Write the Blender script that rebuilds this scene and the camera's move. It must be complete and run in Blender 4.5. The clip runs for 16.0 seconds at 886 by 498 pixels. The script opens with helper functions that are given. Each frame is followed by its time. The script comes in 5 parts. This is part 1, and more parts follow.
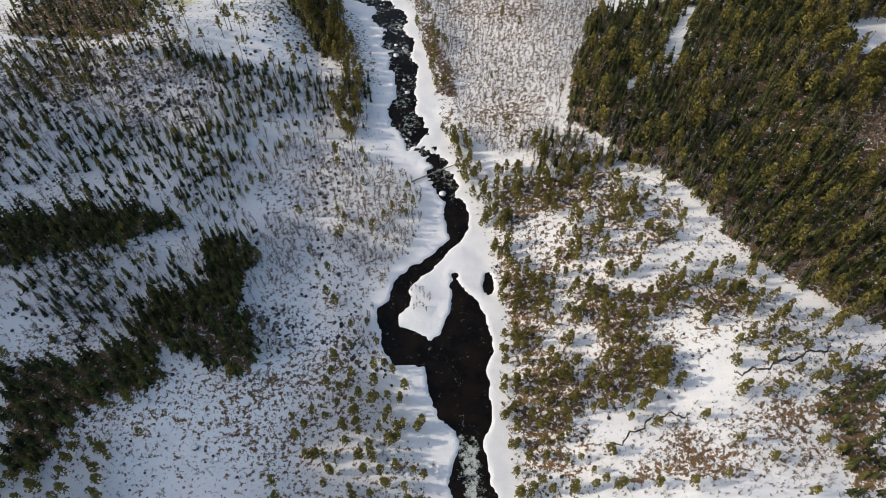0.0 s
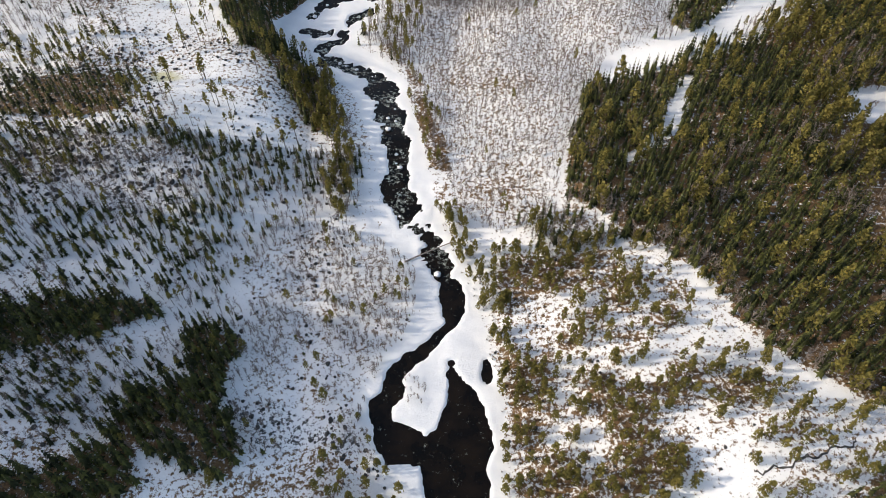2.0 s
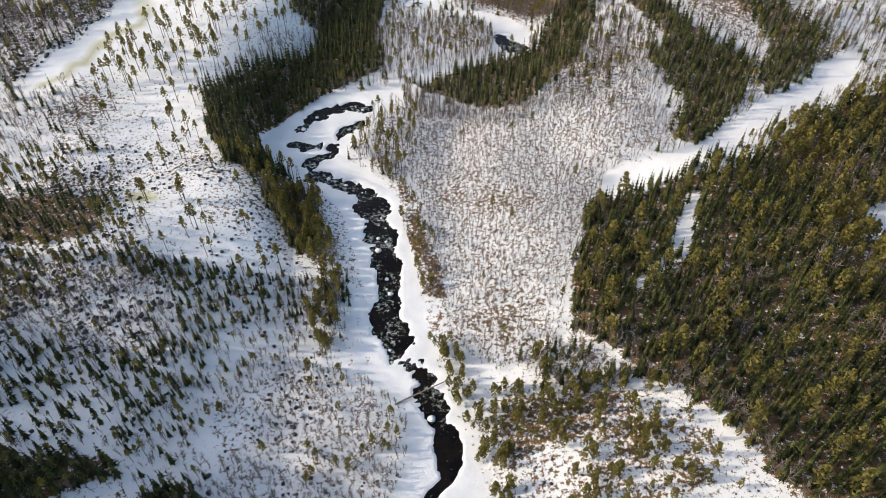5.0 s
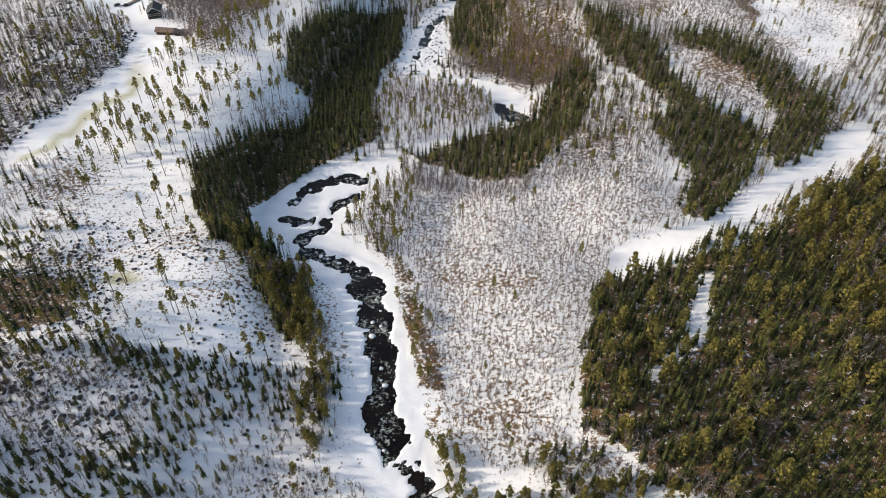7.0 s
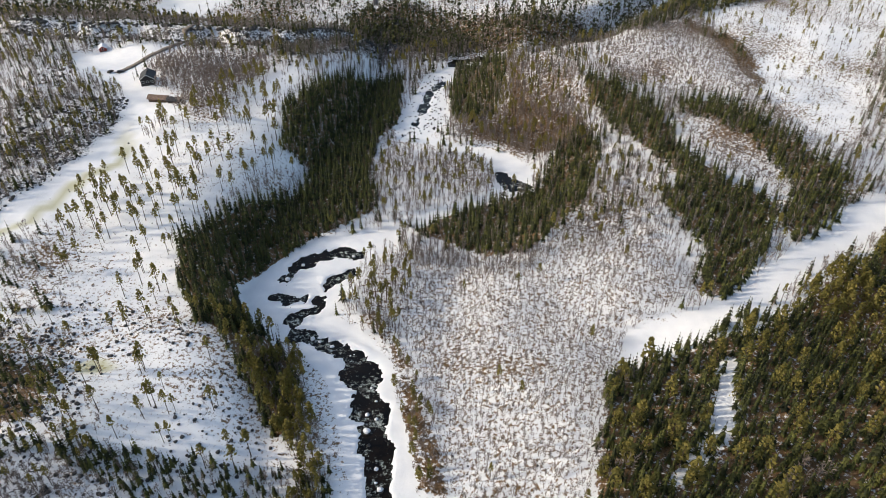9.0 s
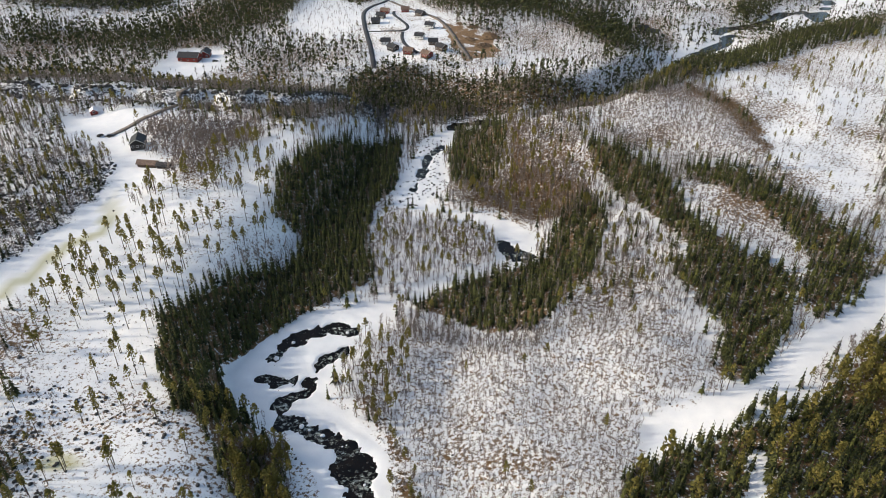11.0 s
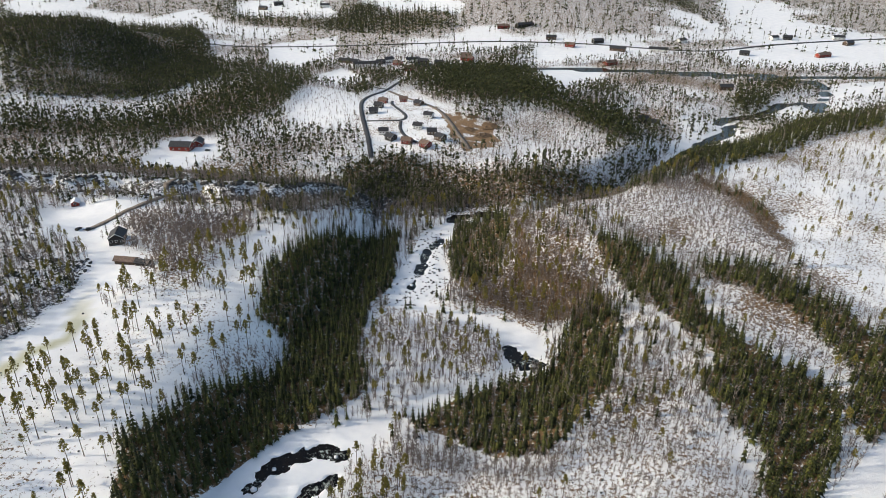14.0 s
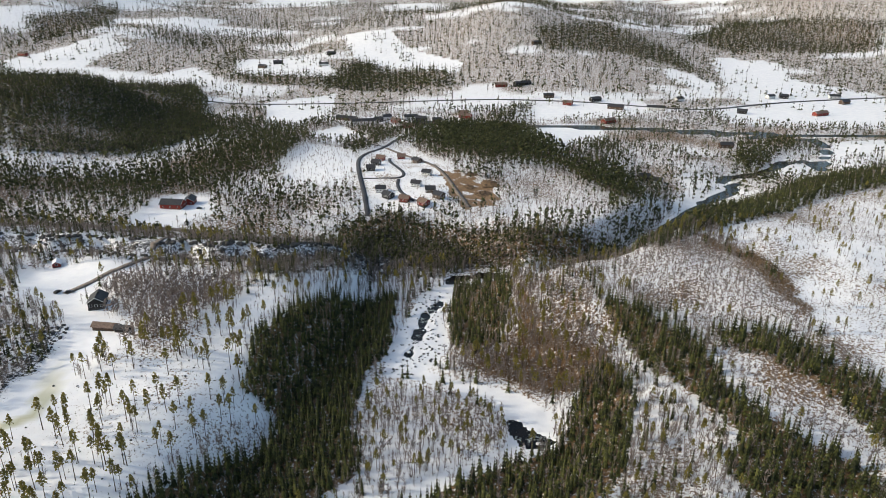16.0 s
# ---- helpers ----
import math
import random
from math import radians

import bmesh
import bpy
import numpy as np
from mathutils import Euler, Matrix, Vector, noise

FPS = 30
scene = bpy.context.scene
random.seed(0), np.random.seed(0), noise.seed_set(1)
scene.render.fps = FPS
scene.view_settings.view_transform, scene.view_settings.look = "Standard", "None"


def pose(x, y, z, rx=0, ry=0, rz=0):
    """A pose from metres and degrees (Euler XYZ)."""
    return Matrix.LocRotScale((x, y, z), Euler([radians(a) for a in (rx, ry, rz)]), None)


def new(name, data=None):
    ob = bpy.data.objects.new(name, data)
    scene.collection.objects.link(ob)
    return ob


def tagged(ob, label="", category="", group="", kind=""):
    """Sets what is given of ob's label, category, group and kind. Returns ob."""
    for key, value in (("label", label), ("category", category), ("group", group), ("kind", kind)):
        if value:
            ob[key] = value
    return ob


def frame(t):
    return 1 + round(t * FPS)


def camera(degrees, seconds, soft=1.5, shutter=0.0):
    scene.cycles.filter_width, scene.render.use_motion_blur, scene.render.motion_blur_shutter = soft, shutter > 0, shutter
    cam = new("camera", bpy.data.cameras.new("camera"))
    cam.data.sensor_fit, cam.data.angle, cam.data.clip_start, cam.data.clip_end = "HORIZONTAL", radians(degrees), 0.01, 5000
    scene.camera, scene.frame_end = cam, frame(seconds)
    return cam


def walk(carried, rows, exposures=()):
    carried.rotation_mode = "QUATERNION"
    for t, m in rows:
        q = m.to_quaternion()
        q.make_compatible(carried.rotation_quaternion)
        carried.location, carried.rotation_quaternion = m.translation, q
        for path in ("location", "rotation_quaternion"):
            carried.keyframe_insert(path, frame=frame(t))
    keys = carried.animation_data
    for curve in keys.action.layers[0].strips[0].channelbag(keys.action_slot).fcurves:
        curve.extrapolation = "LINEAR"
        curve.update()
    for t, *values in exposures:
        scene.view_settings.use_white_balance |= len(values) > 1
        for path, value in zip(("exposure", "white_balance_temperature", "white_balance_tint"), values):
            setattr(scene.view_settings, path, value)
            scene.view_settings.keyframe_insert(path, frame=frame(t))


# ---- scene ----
cam = camera(64.8, 16.0, soft=0.7)
METRES, EYE, TILT, LEAN, TURN = 160.0, 213.0, -57.0, 0.0, 0.0
ROWS = [
    (0.0, 0.0, 0.0, 0.0, 0.0, 0.0, -0.0),
    (0.5, 0.0004, 0.0181, 0.0173, -0.1, 0.67, 0.2),
    (1.0, 0.002, 0.0366, 0.0358, -0.15, 1.83, 0.41),
    (1.5, 0.0019, 0.0557, 0.0544, -0.25, 3.0, 0.57),
    (2.0, 0.0023, 0.0752, 0.0745, -0.32, 4.14, 0.7),
    (2.5, 0.0042, 0.0951, 0.095, -0.35, 5.3, 0.84),
    (3.0, 0.0052, 0.1155, 0.116, -0.4, 6.44, 0.93),
    (3.5, 0.007, 0.136, 0.1376, -0.43, 7.57, 1.03),
    (4.0, 0.0081, 0.1569, 0.1589, -0.48, 8.71, 1.1),
    (6.5, 0.0114, 0.2633, 0.2737, -0.69, 14.13, 1.26),
    (7.0, 0.0101, 0.2856, 0.2979, -0.76, 15.24, 1.26),
    (7.5, 0.0092, 0.3081, 0.3224, -0.8, 16.33, 1.29),
    (8.0, 0.0085, 0.3308, 0.3465, -0.84, 17.46, 1.31),
    (8.5, 0.007, 0.3539, 0.3696, -0.9, 18.6, 1.33),
    (9.0, 0.0067, 0.3764, 0.3937, -0.92, 19.72, 1.34),
    (11.5, -0.0002, 0.4871, 0.5106, -1.27, 25.32, 1.41),
    (12.0, -0.0015, 0.5094, 0.5341, -1.34, 26.43, 1.43),
    (12.5, -0.0026, 0.532, 0.5574, -1.41, 27.55, 1.43),
    (13.0, -0.0044, 0.5542, 0.5808, -1.47, 28.64, 1.44),
    (13.5, -0.0056, 0.5769, 0.6045, -1.52, 29.77, 1.43),
    (14.0, -0.0071, 0.5997, 0.6283, -1.55, 30.91, 1.43),
    (14.5, -0.0088, 0.6223, 0.6522, -1.61, 32.03, 1.46),
    (15.0, -0.0092, 0.6452, 0.6755, -1.66, 33.15, 1.47),
    (15.5, -0.0101, 0.6676, 0.6993, -1.72, 34.26, 1.5),
    (16.0, -0.0106, 0.6904, 0.7222, -1.8, 35.39, 1.5),
]
walk(cam, [(t, pose(0, 0, EYE, TILT, LEAN, TURN) @ pose(METRES * x, METRES * y, METRES * z, 90 + pitch, roll, yaw)) for t, x, y, z, yaw, pitch, roll in ROWS],
     exposures=[(0.0, -0.6, 6950, 9), (0.5, -0.25, 6950, 9), (9.0, -0.35, 6900, 8), (16.0, -0.45, 6800, 6)])

# ---- world, sun and exposure ----
SUN_UP, SUN_TURN = 27.0, 270.0
world = bpy.data.worlds.new("sky")
scene.world = world
world.use_nodes = True
wn = world.node_tree.nodes
sky = wn.new("ShaderNodeTexSky")
sky.sky_type, sky.sun_disc = "NISHITA", False
sky.sun_elevation, sky.sun_rotation = radians(SUN_UP), radians(SUN_TURN)
sky.air_density, sky.dust_density = 1.0, 2.5
wn["Background"].inputs["Strength"].default_value = 0.28
world.node_tree.links.new(sky.outputs["Color"], wn["Background"].inputs["Color"])
lamp = bpy.data.lights.new("sun", "SUN")
lamp.energy, lamp.angle, lamp.color = 3.5, radians(0.6), (1.0, 0.91, 0.79)
sun = new("sun", lamp)
sun.matrix_world = pose(-300, 0, 400, 0, -(90 - SUN_UP), 0)


# ---- materials ----
def material(name, rough=0.8, metal=0.0):
    m = bpy.data.materials.new(name)
    m.use_nodes = True
    b = m.node_tree.nodes["Principled BSDF"]
    b.inputs["Roughness"].default_value, b.inputs["Metallic"].default_value = rough, metal
    b.inputs["Specular IOR Level"].default_value = 0.25
    return m, m.node_tree.nodes, m.node_tree.links, b


def grain(n, l, scale, detail=4.0, rough=0.6, stretch=(1, 1, 1)):
    """Noise in metres of the world; returns its output."""
    geo = n.new("ShaderNodeNewGeometry")
    mul = n.new("ShaderNodeVectorMath")
    mul.operation = "MULTIPLY"
    mul.inputs[1].default_value = stretch
    t = n.new("ShaderNodeTexNoise")
    t.inputs["Scale"].default_value, t.inputs["Detail"].default_value, t.inputs["Roughness"].default_value = scale, detail, rough
    l.new(geo.outputs["Position"], mul.inputs[0])
    l.new(mul.outputs[0], t.inputs["Vector"])
    return t.outputs["Fac"]


def ramp(n, l, fac, stops):
    r = n.new("ShaderNodeValToRGB")
    while len(r.color_ramp.elements) < len(stops):
        r.color_ramp.elements.new(0.5)
    for e, (p, c) in zip(r.color_ramp.elements, stops):
        e.position, e.color = p, (*c, 1)
    l.new(fac, r.inputs[0])
    return r.outputs[0]


def mix(n, l, fac, a, b):
    x = n.new("ShaderNodeMix")
    x.data_type = "RGBA"
    for sock, v in ((x.inputs[0], fac), (x.inputs[6], a), (x.inputs[7], b)):
        if isinstance(v, (int, float)):
            sock.default_value = v
        elif isinstance(v, tuple):
            sock.default_value = (*v, 1)
        else:
            l.new(v, sock)
    return x.outputs[2]


def sums(n, l, op, a, b):
    x = n.new("ShaderNodeMath")
    x.operation = op
    for sock, v in zip(x.inputs, (a, b)):
        if isinstance(v, (int, float)):
            sock.default_value = v
        else:
            l.new(v, sock)
    return x.outputs[0]


def step(n, l, v, lo, hi):
    x = n.new("ShaderNodeMapRange")
    x.interpolation_type = "SMOOTHSTEP"
    x.inputs["From Min"].default_value, x.inputs["From Max"].default_value = lo, hi
    l.new(v, x.inputs["Value"])
    return x.outputs["Result"]


def bump(n, l, b, height, strength, distance):
    x = n.new("ShaderNodeBump")
    x.inputs["Strength"].default_value, x.inputs["Distance"].default_value = strength, distance
    l.new(height, x.inputs["Height"])
    l.new(x.outputs[0], b.inputs["Normal"])


def ground_material():
    """Snow, with heath and dead grass, rock, yellow ice and bare earth where the cover says so."""
    m, n, l, b = material("snow_ground", 0.75)
    cover = n.new("ShaderNodeVertexColor")
    cover.layer_name = "cover"
    sep = n.new("ShaderNodeSeparateColor")
    l.new(cover.outputs["Color"], sep.inputs[0])
    soft, fine, spots = grain(n, l, 0.12, 3), grain(n, l, 1.6, 5, 0.7), grain(n, l, 0.7, 5, 0.72)
    snow = ramp(n, l, soft, [(0.3, (0.78, 0.79, 0.81)), (0.7, (0.88, 0.88, 0.88))])
    heath = ramp(n, l, fine, [(0.25, (0.03, 0.021, 0.013)), (0.5, (0.165, 0.098, 0.046)), (0.75, (0.3, 0.19, 0.098))])
    patch = step(n, l, sums(n, l, "ADD", spots, sep.outputs[0]), 0.93, 1.02)
    col = mix(n, l, patch, snow, heath)
    stone = ramp(n, l, fine, [(0.3, (0.03, 0.03, 0.032)), (0.7, (0.13, 0.125, 0.12))])
    col = mix(n, l, step(n, l, sums(n, l, "ADD", spots, sep.outputs[1]), 0.93, 1.0), col, stone)
    col = mix(n, l, sums(n, l, "MULTIPLY", sep.outputs[2], 0.75), col, (0.46, 0.44, 0.22))
    earth = ramp(n, l, spots, [(0.3, (0.07, 0.05, 0.035)), (0.55, (0.25, 0.15, 0.075)), (0.7, (0.33, 0.22, 0.12))])
    col = mix(n, l, step(n, l, sums(n, l, "ADD", grain(n, l, 0.09, 4), cover.outputs["Alpha"]), 0.98, 1.08), col, earth)
    l.new(col, b.inputs["Base Color"])
    bump(n, l, b, sums(n, l, "ADD", fine, sums(n, l, "MULTIPLY", soft, 3.0)), 0.5, 0.35)
    return m


def foliage(name, dark, mid, light, thinness=0.25):
    m, n, l, b = material(name, 0.7)
    geo, ob = n.new("ShaderNodeNewGeometry"), n.new("ShaderNodeObjectInfo")
    r = sums(n, l, "ADD", sums(n, l, "MULTIPLY", geo.outputs["Random Per Island"], 0.42), sums(n, l, "MULTIPLY", ob.outputs["Random"], 0.1))
    r = sums(n, l, "ADD", r, sums(n, l, "MULTIPLY", grain(n, l, 0.14, 2), 0.6))
    col = ramp(n, l, r, [(0.2, dark), (0.5, mid), (0.85, light)])
    col = mix(n, l, sums(n, l, "MULTIPLY", grain(n, l, 2.2, 3), 0.45), col, dark)
    l.new(col, b.inputs["Base Color"])
    thin, both = n.new("ShaderNodeBsdfTranslucent"), n.new("ShaderNodeMixShader")
    l.new(col, thin.inputs["Color"])
    both.inputs[0].default_value = thinness
    l.new(b.outputs[0], both.inputs[1])
    l.new(thin.outputs[0], both.inputs[2])
    l.new(both.outputs[0], n["Material Output"].inputs["Surface"])
    return m


def plain(name, a, c, scale, rough=0.8, metal=0.0, stretch=(1, 1, 1), relief=0.0):
    m, n, l, b = material(name, rough, metal)
    g = grain(n, l, scale, 4, 0.65, stretch)
    l.new(ramp(n, l, g, [(0.3, a), (0.7, c)]), b.inputs["Base Color"])
    if relief:
        bump(n, l, b, g, 0.6, relief)
    return m


def water_material():
    m, n, l, b = material("dark_river_water", 0.08)
    b.inputs["Specular IOR Level"].default_value = 0.15
    fast = n.new("ShaderNodeVertexColor")
    fast.layer_name = "fast"
    swirl = grain(n, l, 0.55, 6, 0.72)
    deep = ramp(n, l, grain(n, l, 0.12, 3), [(0.35, (0.003, 0.0025, 0.002)), (0.7, (0.012, 0.008, 0.005))])
    sep = n.new("ShaderNodeSeparateColor")
    l.new(fast.outputs["Color"], sep.inputs[0])
    where = sums(n, l, "MULTIPLY", step(n, l, grain(n, l, 0.1, 2), 0.36, 0.56), 0.27)
    foam = step(n, l, sums(n, l, "ADD", swirl, sums(n, l, "MULTIPLY", sep.outputs[0], where)), 0.61, 0.8)
    l.new(mix(n, l, foam, deep, (0.46, 0.5, 0.46)), b.inputs["Base Color"])
    l.new(sums(n, l, "ADD", sums(n, l, "MULTIPLY", foam, 0.5), 0.08), b.inputs["Roughness"])
    bump(n, l, b, grain(n, l, 1.3, 4), 0.35, 0.25)
    return m


SNOW = ground_material()
WATER = water_material()
SPRUCE = foliage("spruce_needles", (0.007, 0.01, 0.0045), (0.031, 0.037, 0.011), (0.13, 0.135, 0.032), 0.08)
PINE = foliage("pine_needles", (0.085, 0.078, 0.022), (0.2, 0.175, 0.048), (0.33, 0.27, 0.075), 0.35)
TWIG = foliage("birch_twigs", (0.1, 0.083, 0.075), (0.21, 0.172, 0.153), (0.35, 0.295, 0.265))
NEEDLES = foliage("mixed_conifer_needles", (0.018, 0.024, 0.012), (0.062, 0.07, 0.027), (0.15, 0.15, 0.055))
BUSH = foliage("brown_heath_twigs", (0.05, 0.032, 0.018), (0.13, 0.085, 0.04), (0.23, 0.16, 0.08))
BARK = plain("brown_bark", (0.05, 0.035, 0.025), (0.15, 0.105, 0.075), 1.5)
DARK_BARK = plain("dark_spruce_bark", (0.018, 0.014, 0.011), (0.06, 0.045, 0.035), 1.5)
PALE_BARK = plain("pale_birch_bark", (0.13, 0.11, 0.1), (0.36, 0.31, 0.27), 1.2)
STONE = plain("dark_wet_stone", (0.02, 0.02, 0.021), (0.1, 0.095, 0.09), 0.8, 0.7, relief=0.1)
DARK_WOOD = plain("black_stained_boards", (0.012, 0.011, 0.011), (0.035, 0.032, 0.03), 3.0, 0.6, stretch=(4, 4, 0.3))
BROWN_WOOD = plain("weathered_brown_boards", (0.05, 0.034, 0.024), (0.13, 0.085, 0.06), 2.0, 0.75, stretch=(4, 4, 0.3))
RED_WOOD = plain("red_painted_boards", (0.16, 0.025, 0.018), (0.26, 0.045, 0.03), 2.0, 0.7, stretch=(4, 4, 0.3))
WHITE_WOOD = plain("white_painted_boards", (0.6, 0.6, 0.58), (0.78, 0.78, 0.76), 2.0, 0.6)
SLATE = plain("dark_roof_tiles", (0.02, 0.021, 0.024), (0.055, 0.055, 0.06), 1.6, 0.55, relief=0.05)
RUST = plain("brown_roof_sheets", (0.1, 0.065, 0.05), (0.2, 0.14, 0.11), 0.9, 0.6)
ROOF_SNOW = plain("roof_snow", (0.76, 0.77, 0.8), (0.86, 0.86, 0.87), 0.6, 0.8)
GLASS = plain("dark_window_glass", (0.01, 0.012, 0.014), (0.03, 0.034, 0.04), 0.5, 0.06)
ASPHALT = plain("wet_asphalt", (0.03, 0.03, 0.032), (0.07, 0.068, 0.07), 0.35, 0.6)
GRAVEL = plain("bare_gravel_track", (0.11, 0.09, 0.07), (0.26, 0.22, 0.19), 0.5, 0.85)
PAINT = plain("grey_car_paint", (0.03, 0.032, 0.036), (0.05, 0.052, 0.056), 1.0, 0.3, 0.4)
RUBBER = plain("black_rubber", (0.012, 0.012, 0.012), (0.03, 0.03, 0.03), 3.0, 0.8)

# ---- the plan in metres: shores, woods, clearings and roads projected from the camera's view ----
FAR_WOOD_A = [(-491, 1007), (-455, 1069), (-485, 1377), (-392, 1432), (-337, 1314), (-250, 1035), (-269, 932), (-293, 862), (-354, 853), (-377, 899), (-310, 911), (-324, 950), (-387, 937), (-411, 910), (-444, 905)]
FAR_WOOD_B = [(-451, 1766), (-396, 1868), (-309, 1488), (-396, 1586)]
FAR_WOOD_C = [(-165, 1498), (-111, 1642), (-78, 1619), (-70, 1390), (-154, 1402)]
FAR_WOOD_D = [(-72, 1537), (72, 1579), (75, 1437), (-67, 1424)]
FAR_WOOD_E = [(37, 1128), (119, 1181), (148, 1174), (157, 1008), (162, 893), (212, 849), (202, 738), (163, 745), (130, 851), (28, 897)]
FAR_WOOD_F = [(374, 955), (456, 975), (361, 830), (320, 831)]
FAR_WOOD_G = [(147, 1285), (194, 1284), (179, 1190), (135, 1189)]
FAR_WOOD_H = [(-933, 1841), (-535, 2033), (-336, 2025), (-276, 1814), (-397, 1904), (-496, 1789), (-721, 1869), (-831, 1775), (-860, 1688)]
FAR_WOOD_I = [(-348, 1672), (-261, 1573), (-170, 1544), (-157, 1428), (-302, 1455), (-354, 1502)]
FAR_WOOD_J = [(-274, 823), (-249, 906), (-208, 995), (-176, 967), (-130, 965), (-128, 831), (-161, 801), (-234, 795)]
FAR_WOOD_K = [(-386, 792), (-283, 818), (-182, 803), (-154, 749), (-213, 731), (-267, 749), (-346, 716)]
WOOD_NW4 = [(-205, 291), (-140, 286), (-106, 237), (-102, 215), (-138, 201), (-170, 200)]
RAVINE = [(-75, 647), (-21, 680), (27, 660), (46, 619), (24, 596), (-15, 596), (-50, 569), (-79, 533), (-107, 544)]
ISLET = [(-12, 123), (-4, 123), (-4, 112), (-10, 113)]
ICE_ROCKS = [(-18, 481), (-5, 529), (3, 567), (23, 577), (15, 520), (16, 495), (-1, 465), (-17, 465)]
WOOD_TIP = [(30, 184), (48, 189), (63, 176), (67, 169), (55, 168), (45, 167), (36, 171)]
THICKET = [(93, 429), (109, 437), (123, 397), (125, 375), (116, 344), (101, 333), (78, 329), (57, 336), (48, 334), (77, 365), (98, 415)]
FRINGE = [(-12, 365), (-4, 350), (12, 346), (30, 334), (53, 337), (46, 323), (18, 330), (-11, 341)]
PINE_SPUR = [(-37, 304), (-25, 337), (-6, 343), (-3, 311), (-12, 290), (-30, 293)]
BROOK_A = [(52, 65), (60, 70), (66, 74), (75, 73)]
BROOK_B = [(89, 84), (97, 85), (107, 88), (119, 91)]
LEDGE = [(-60, 109), (-42, 102), (-27, 98), (-17, 92)]
FIELD_C = [(282, 857), (312, 865), (330, 800), (245, 745), (235, 760), (272, 810)]
FIELD_D = [(471, 1230), (615, 1281), (805, 1330), (677, 1130), (539, 1133), (460, 1162)]
FIELD_E = [(-210, 1147), (-233, 1307), (-139, 1369), (-127, 1254), (-164, 1108)]
FIELD_F = [(139, 1196), (201, 1256), (296, 1278), (376, 1240), (310, 1196), (184, 1161)]
WOOD_YARD = [(-269, 548), (-235, 543), (-198, 495), (-174, 477), (-171, 437), (-187, 417), (-198, 408)]
BANK_EAST = [(-3, 196), (7, 198), (18, 164), (21, 142), (15, 145), (6, 172)]
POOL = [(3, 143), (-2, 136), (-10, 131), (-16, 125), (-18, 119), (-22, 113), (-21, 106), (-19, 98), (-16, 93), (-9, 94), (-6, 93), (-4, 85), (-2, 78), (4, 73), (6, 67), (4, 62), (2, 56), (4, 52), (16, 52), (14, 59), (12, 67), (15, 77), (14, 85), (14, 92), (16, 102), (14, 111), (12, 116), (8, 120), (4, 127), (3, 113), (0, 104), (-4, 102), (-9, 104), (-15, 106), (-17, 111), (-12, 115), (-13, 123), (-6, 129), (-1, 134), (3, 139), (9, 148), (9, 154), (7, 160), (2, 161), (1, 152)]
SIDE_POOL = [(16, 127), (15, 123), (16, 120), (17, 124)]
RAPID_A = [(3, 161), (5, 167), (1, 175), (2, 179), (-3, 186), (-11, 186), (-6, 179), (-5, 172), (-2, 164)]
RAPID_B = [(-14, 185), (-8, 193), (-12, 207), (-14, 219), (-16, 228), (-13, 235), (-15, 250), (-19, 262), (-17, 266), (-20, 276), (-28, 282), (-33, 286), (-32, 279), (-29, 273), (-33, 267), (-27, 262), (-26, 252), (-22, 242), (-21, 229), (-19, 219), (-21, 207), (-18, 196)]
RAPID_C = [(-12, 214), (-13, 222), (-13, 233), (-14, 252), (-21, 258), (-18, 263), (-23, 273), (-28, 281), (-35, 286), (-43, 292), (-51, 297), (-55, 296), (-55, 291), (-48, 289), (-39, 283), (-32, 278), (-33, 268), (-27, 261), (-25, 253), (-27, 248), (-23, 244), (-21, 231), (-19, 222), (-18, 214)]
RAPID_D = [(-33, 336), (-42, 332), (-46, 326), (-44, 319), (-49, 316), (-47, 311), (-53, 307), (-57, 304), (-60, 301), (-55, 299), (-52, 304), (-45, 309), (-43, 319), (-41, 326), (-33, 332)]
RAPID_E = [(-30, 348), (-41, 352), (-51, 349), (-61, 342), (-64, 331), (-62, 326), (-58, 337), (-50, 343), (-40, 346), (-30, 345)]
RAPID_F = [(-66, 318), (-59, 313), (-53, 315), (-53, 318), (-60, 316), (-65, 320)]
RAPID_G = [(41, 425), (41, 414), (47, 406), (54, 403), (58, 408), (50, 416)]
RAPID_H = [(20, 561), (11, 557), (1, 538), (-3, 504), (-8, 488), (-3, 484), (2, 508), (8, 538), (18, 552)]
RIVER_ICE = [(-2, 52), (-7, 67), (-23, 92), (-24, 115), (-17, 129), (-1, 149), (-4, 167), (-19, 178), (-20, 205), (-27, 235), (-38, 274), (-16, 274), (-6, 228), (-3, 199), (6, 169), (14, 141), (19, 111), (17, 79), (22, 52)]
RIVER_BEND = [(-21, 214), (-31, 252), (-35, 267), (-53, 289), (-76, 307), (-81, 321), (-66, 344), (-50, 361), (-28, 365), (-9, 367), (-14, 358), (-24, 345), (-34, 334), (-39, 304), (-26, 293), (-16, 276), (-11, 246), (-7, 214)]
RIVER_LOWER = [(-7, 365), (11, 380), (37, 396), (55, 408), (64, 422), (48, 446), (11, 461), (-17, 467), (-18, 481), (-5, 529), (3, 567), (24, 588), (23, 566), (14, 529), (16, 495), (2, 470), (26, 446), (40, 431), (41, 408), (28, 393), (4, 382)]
WOOD_EAST = [(50, 209), (64, 256), (86, 268), (110, 277), (127, 288), (141, 285), (166, 306), (201, 327), (272, 344), (205, 84), (150, 92), (128, 103), (112, 116), (97, 134), (94, 146), (89, 155), (80, 158), (80, 164), (67, 170), (63, 181), (48, 191)]
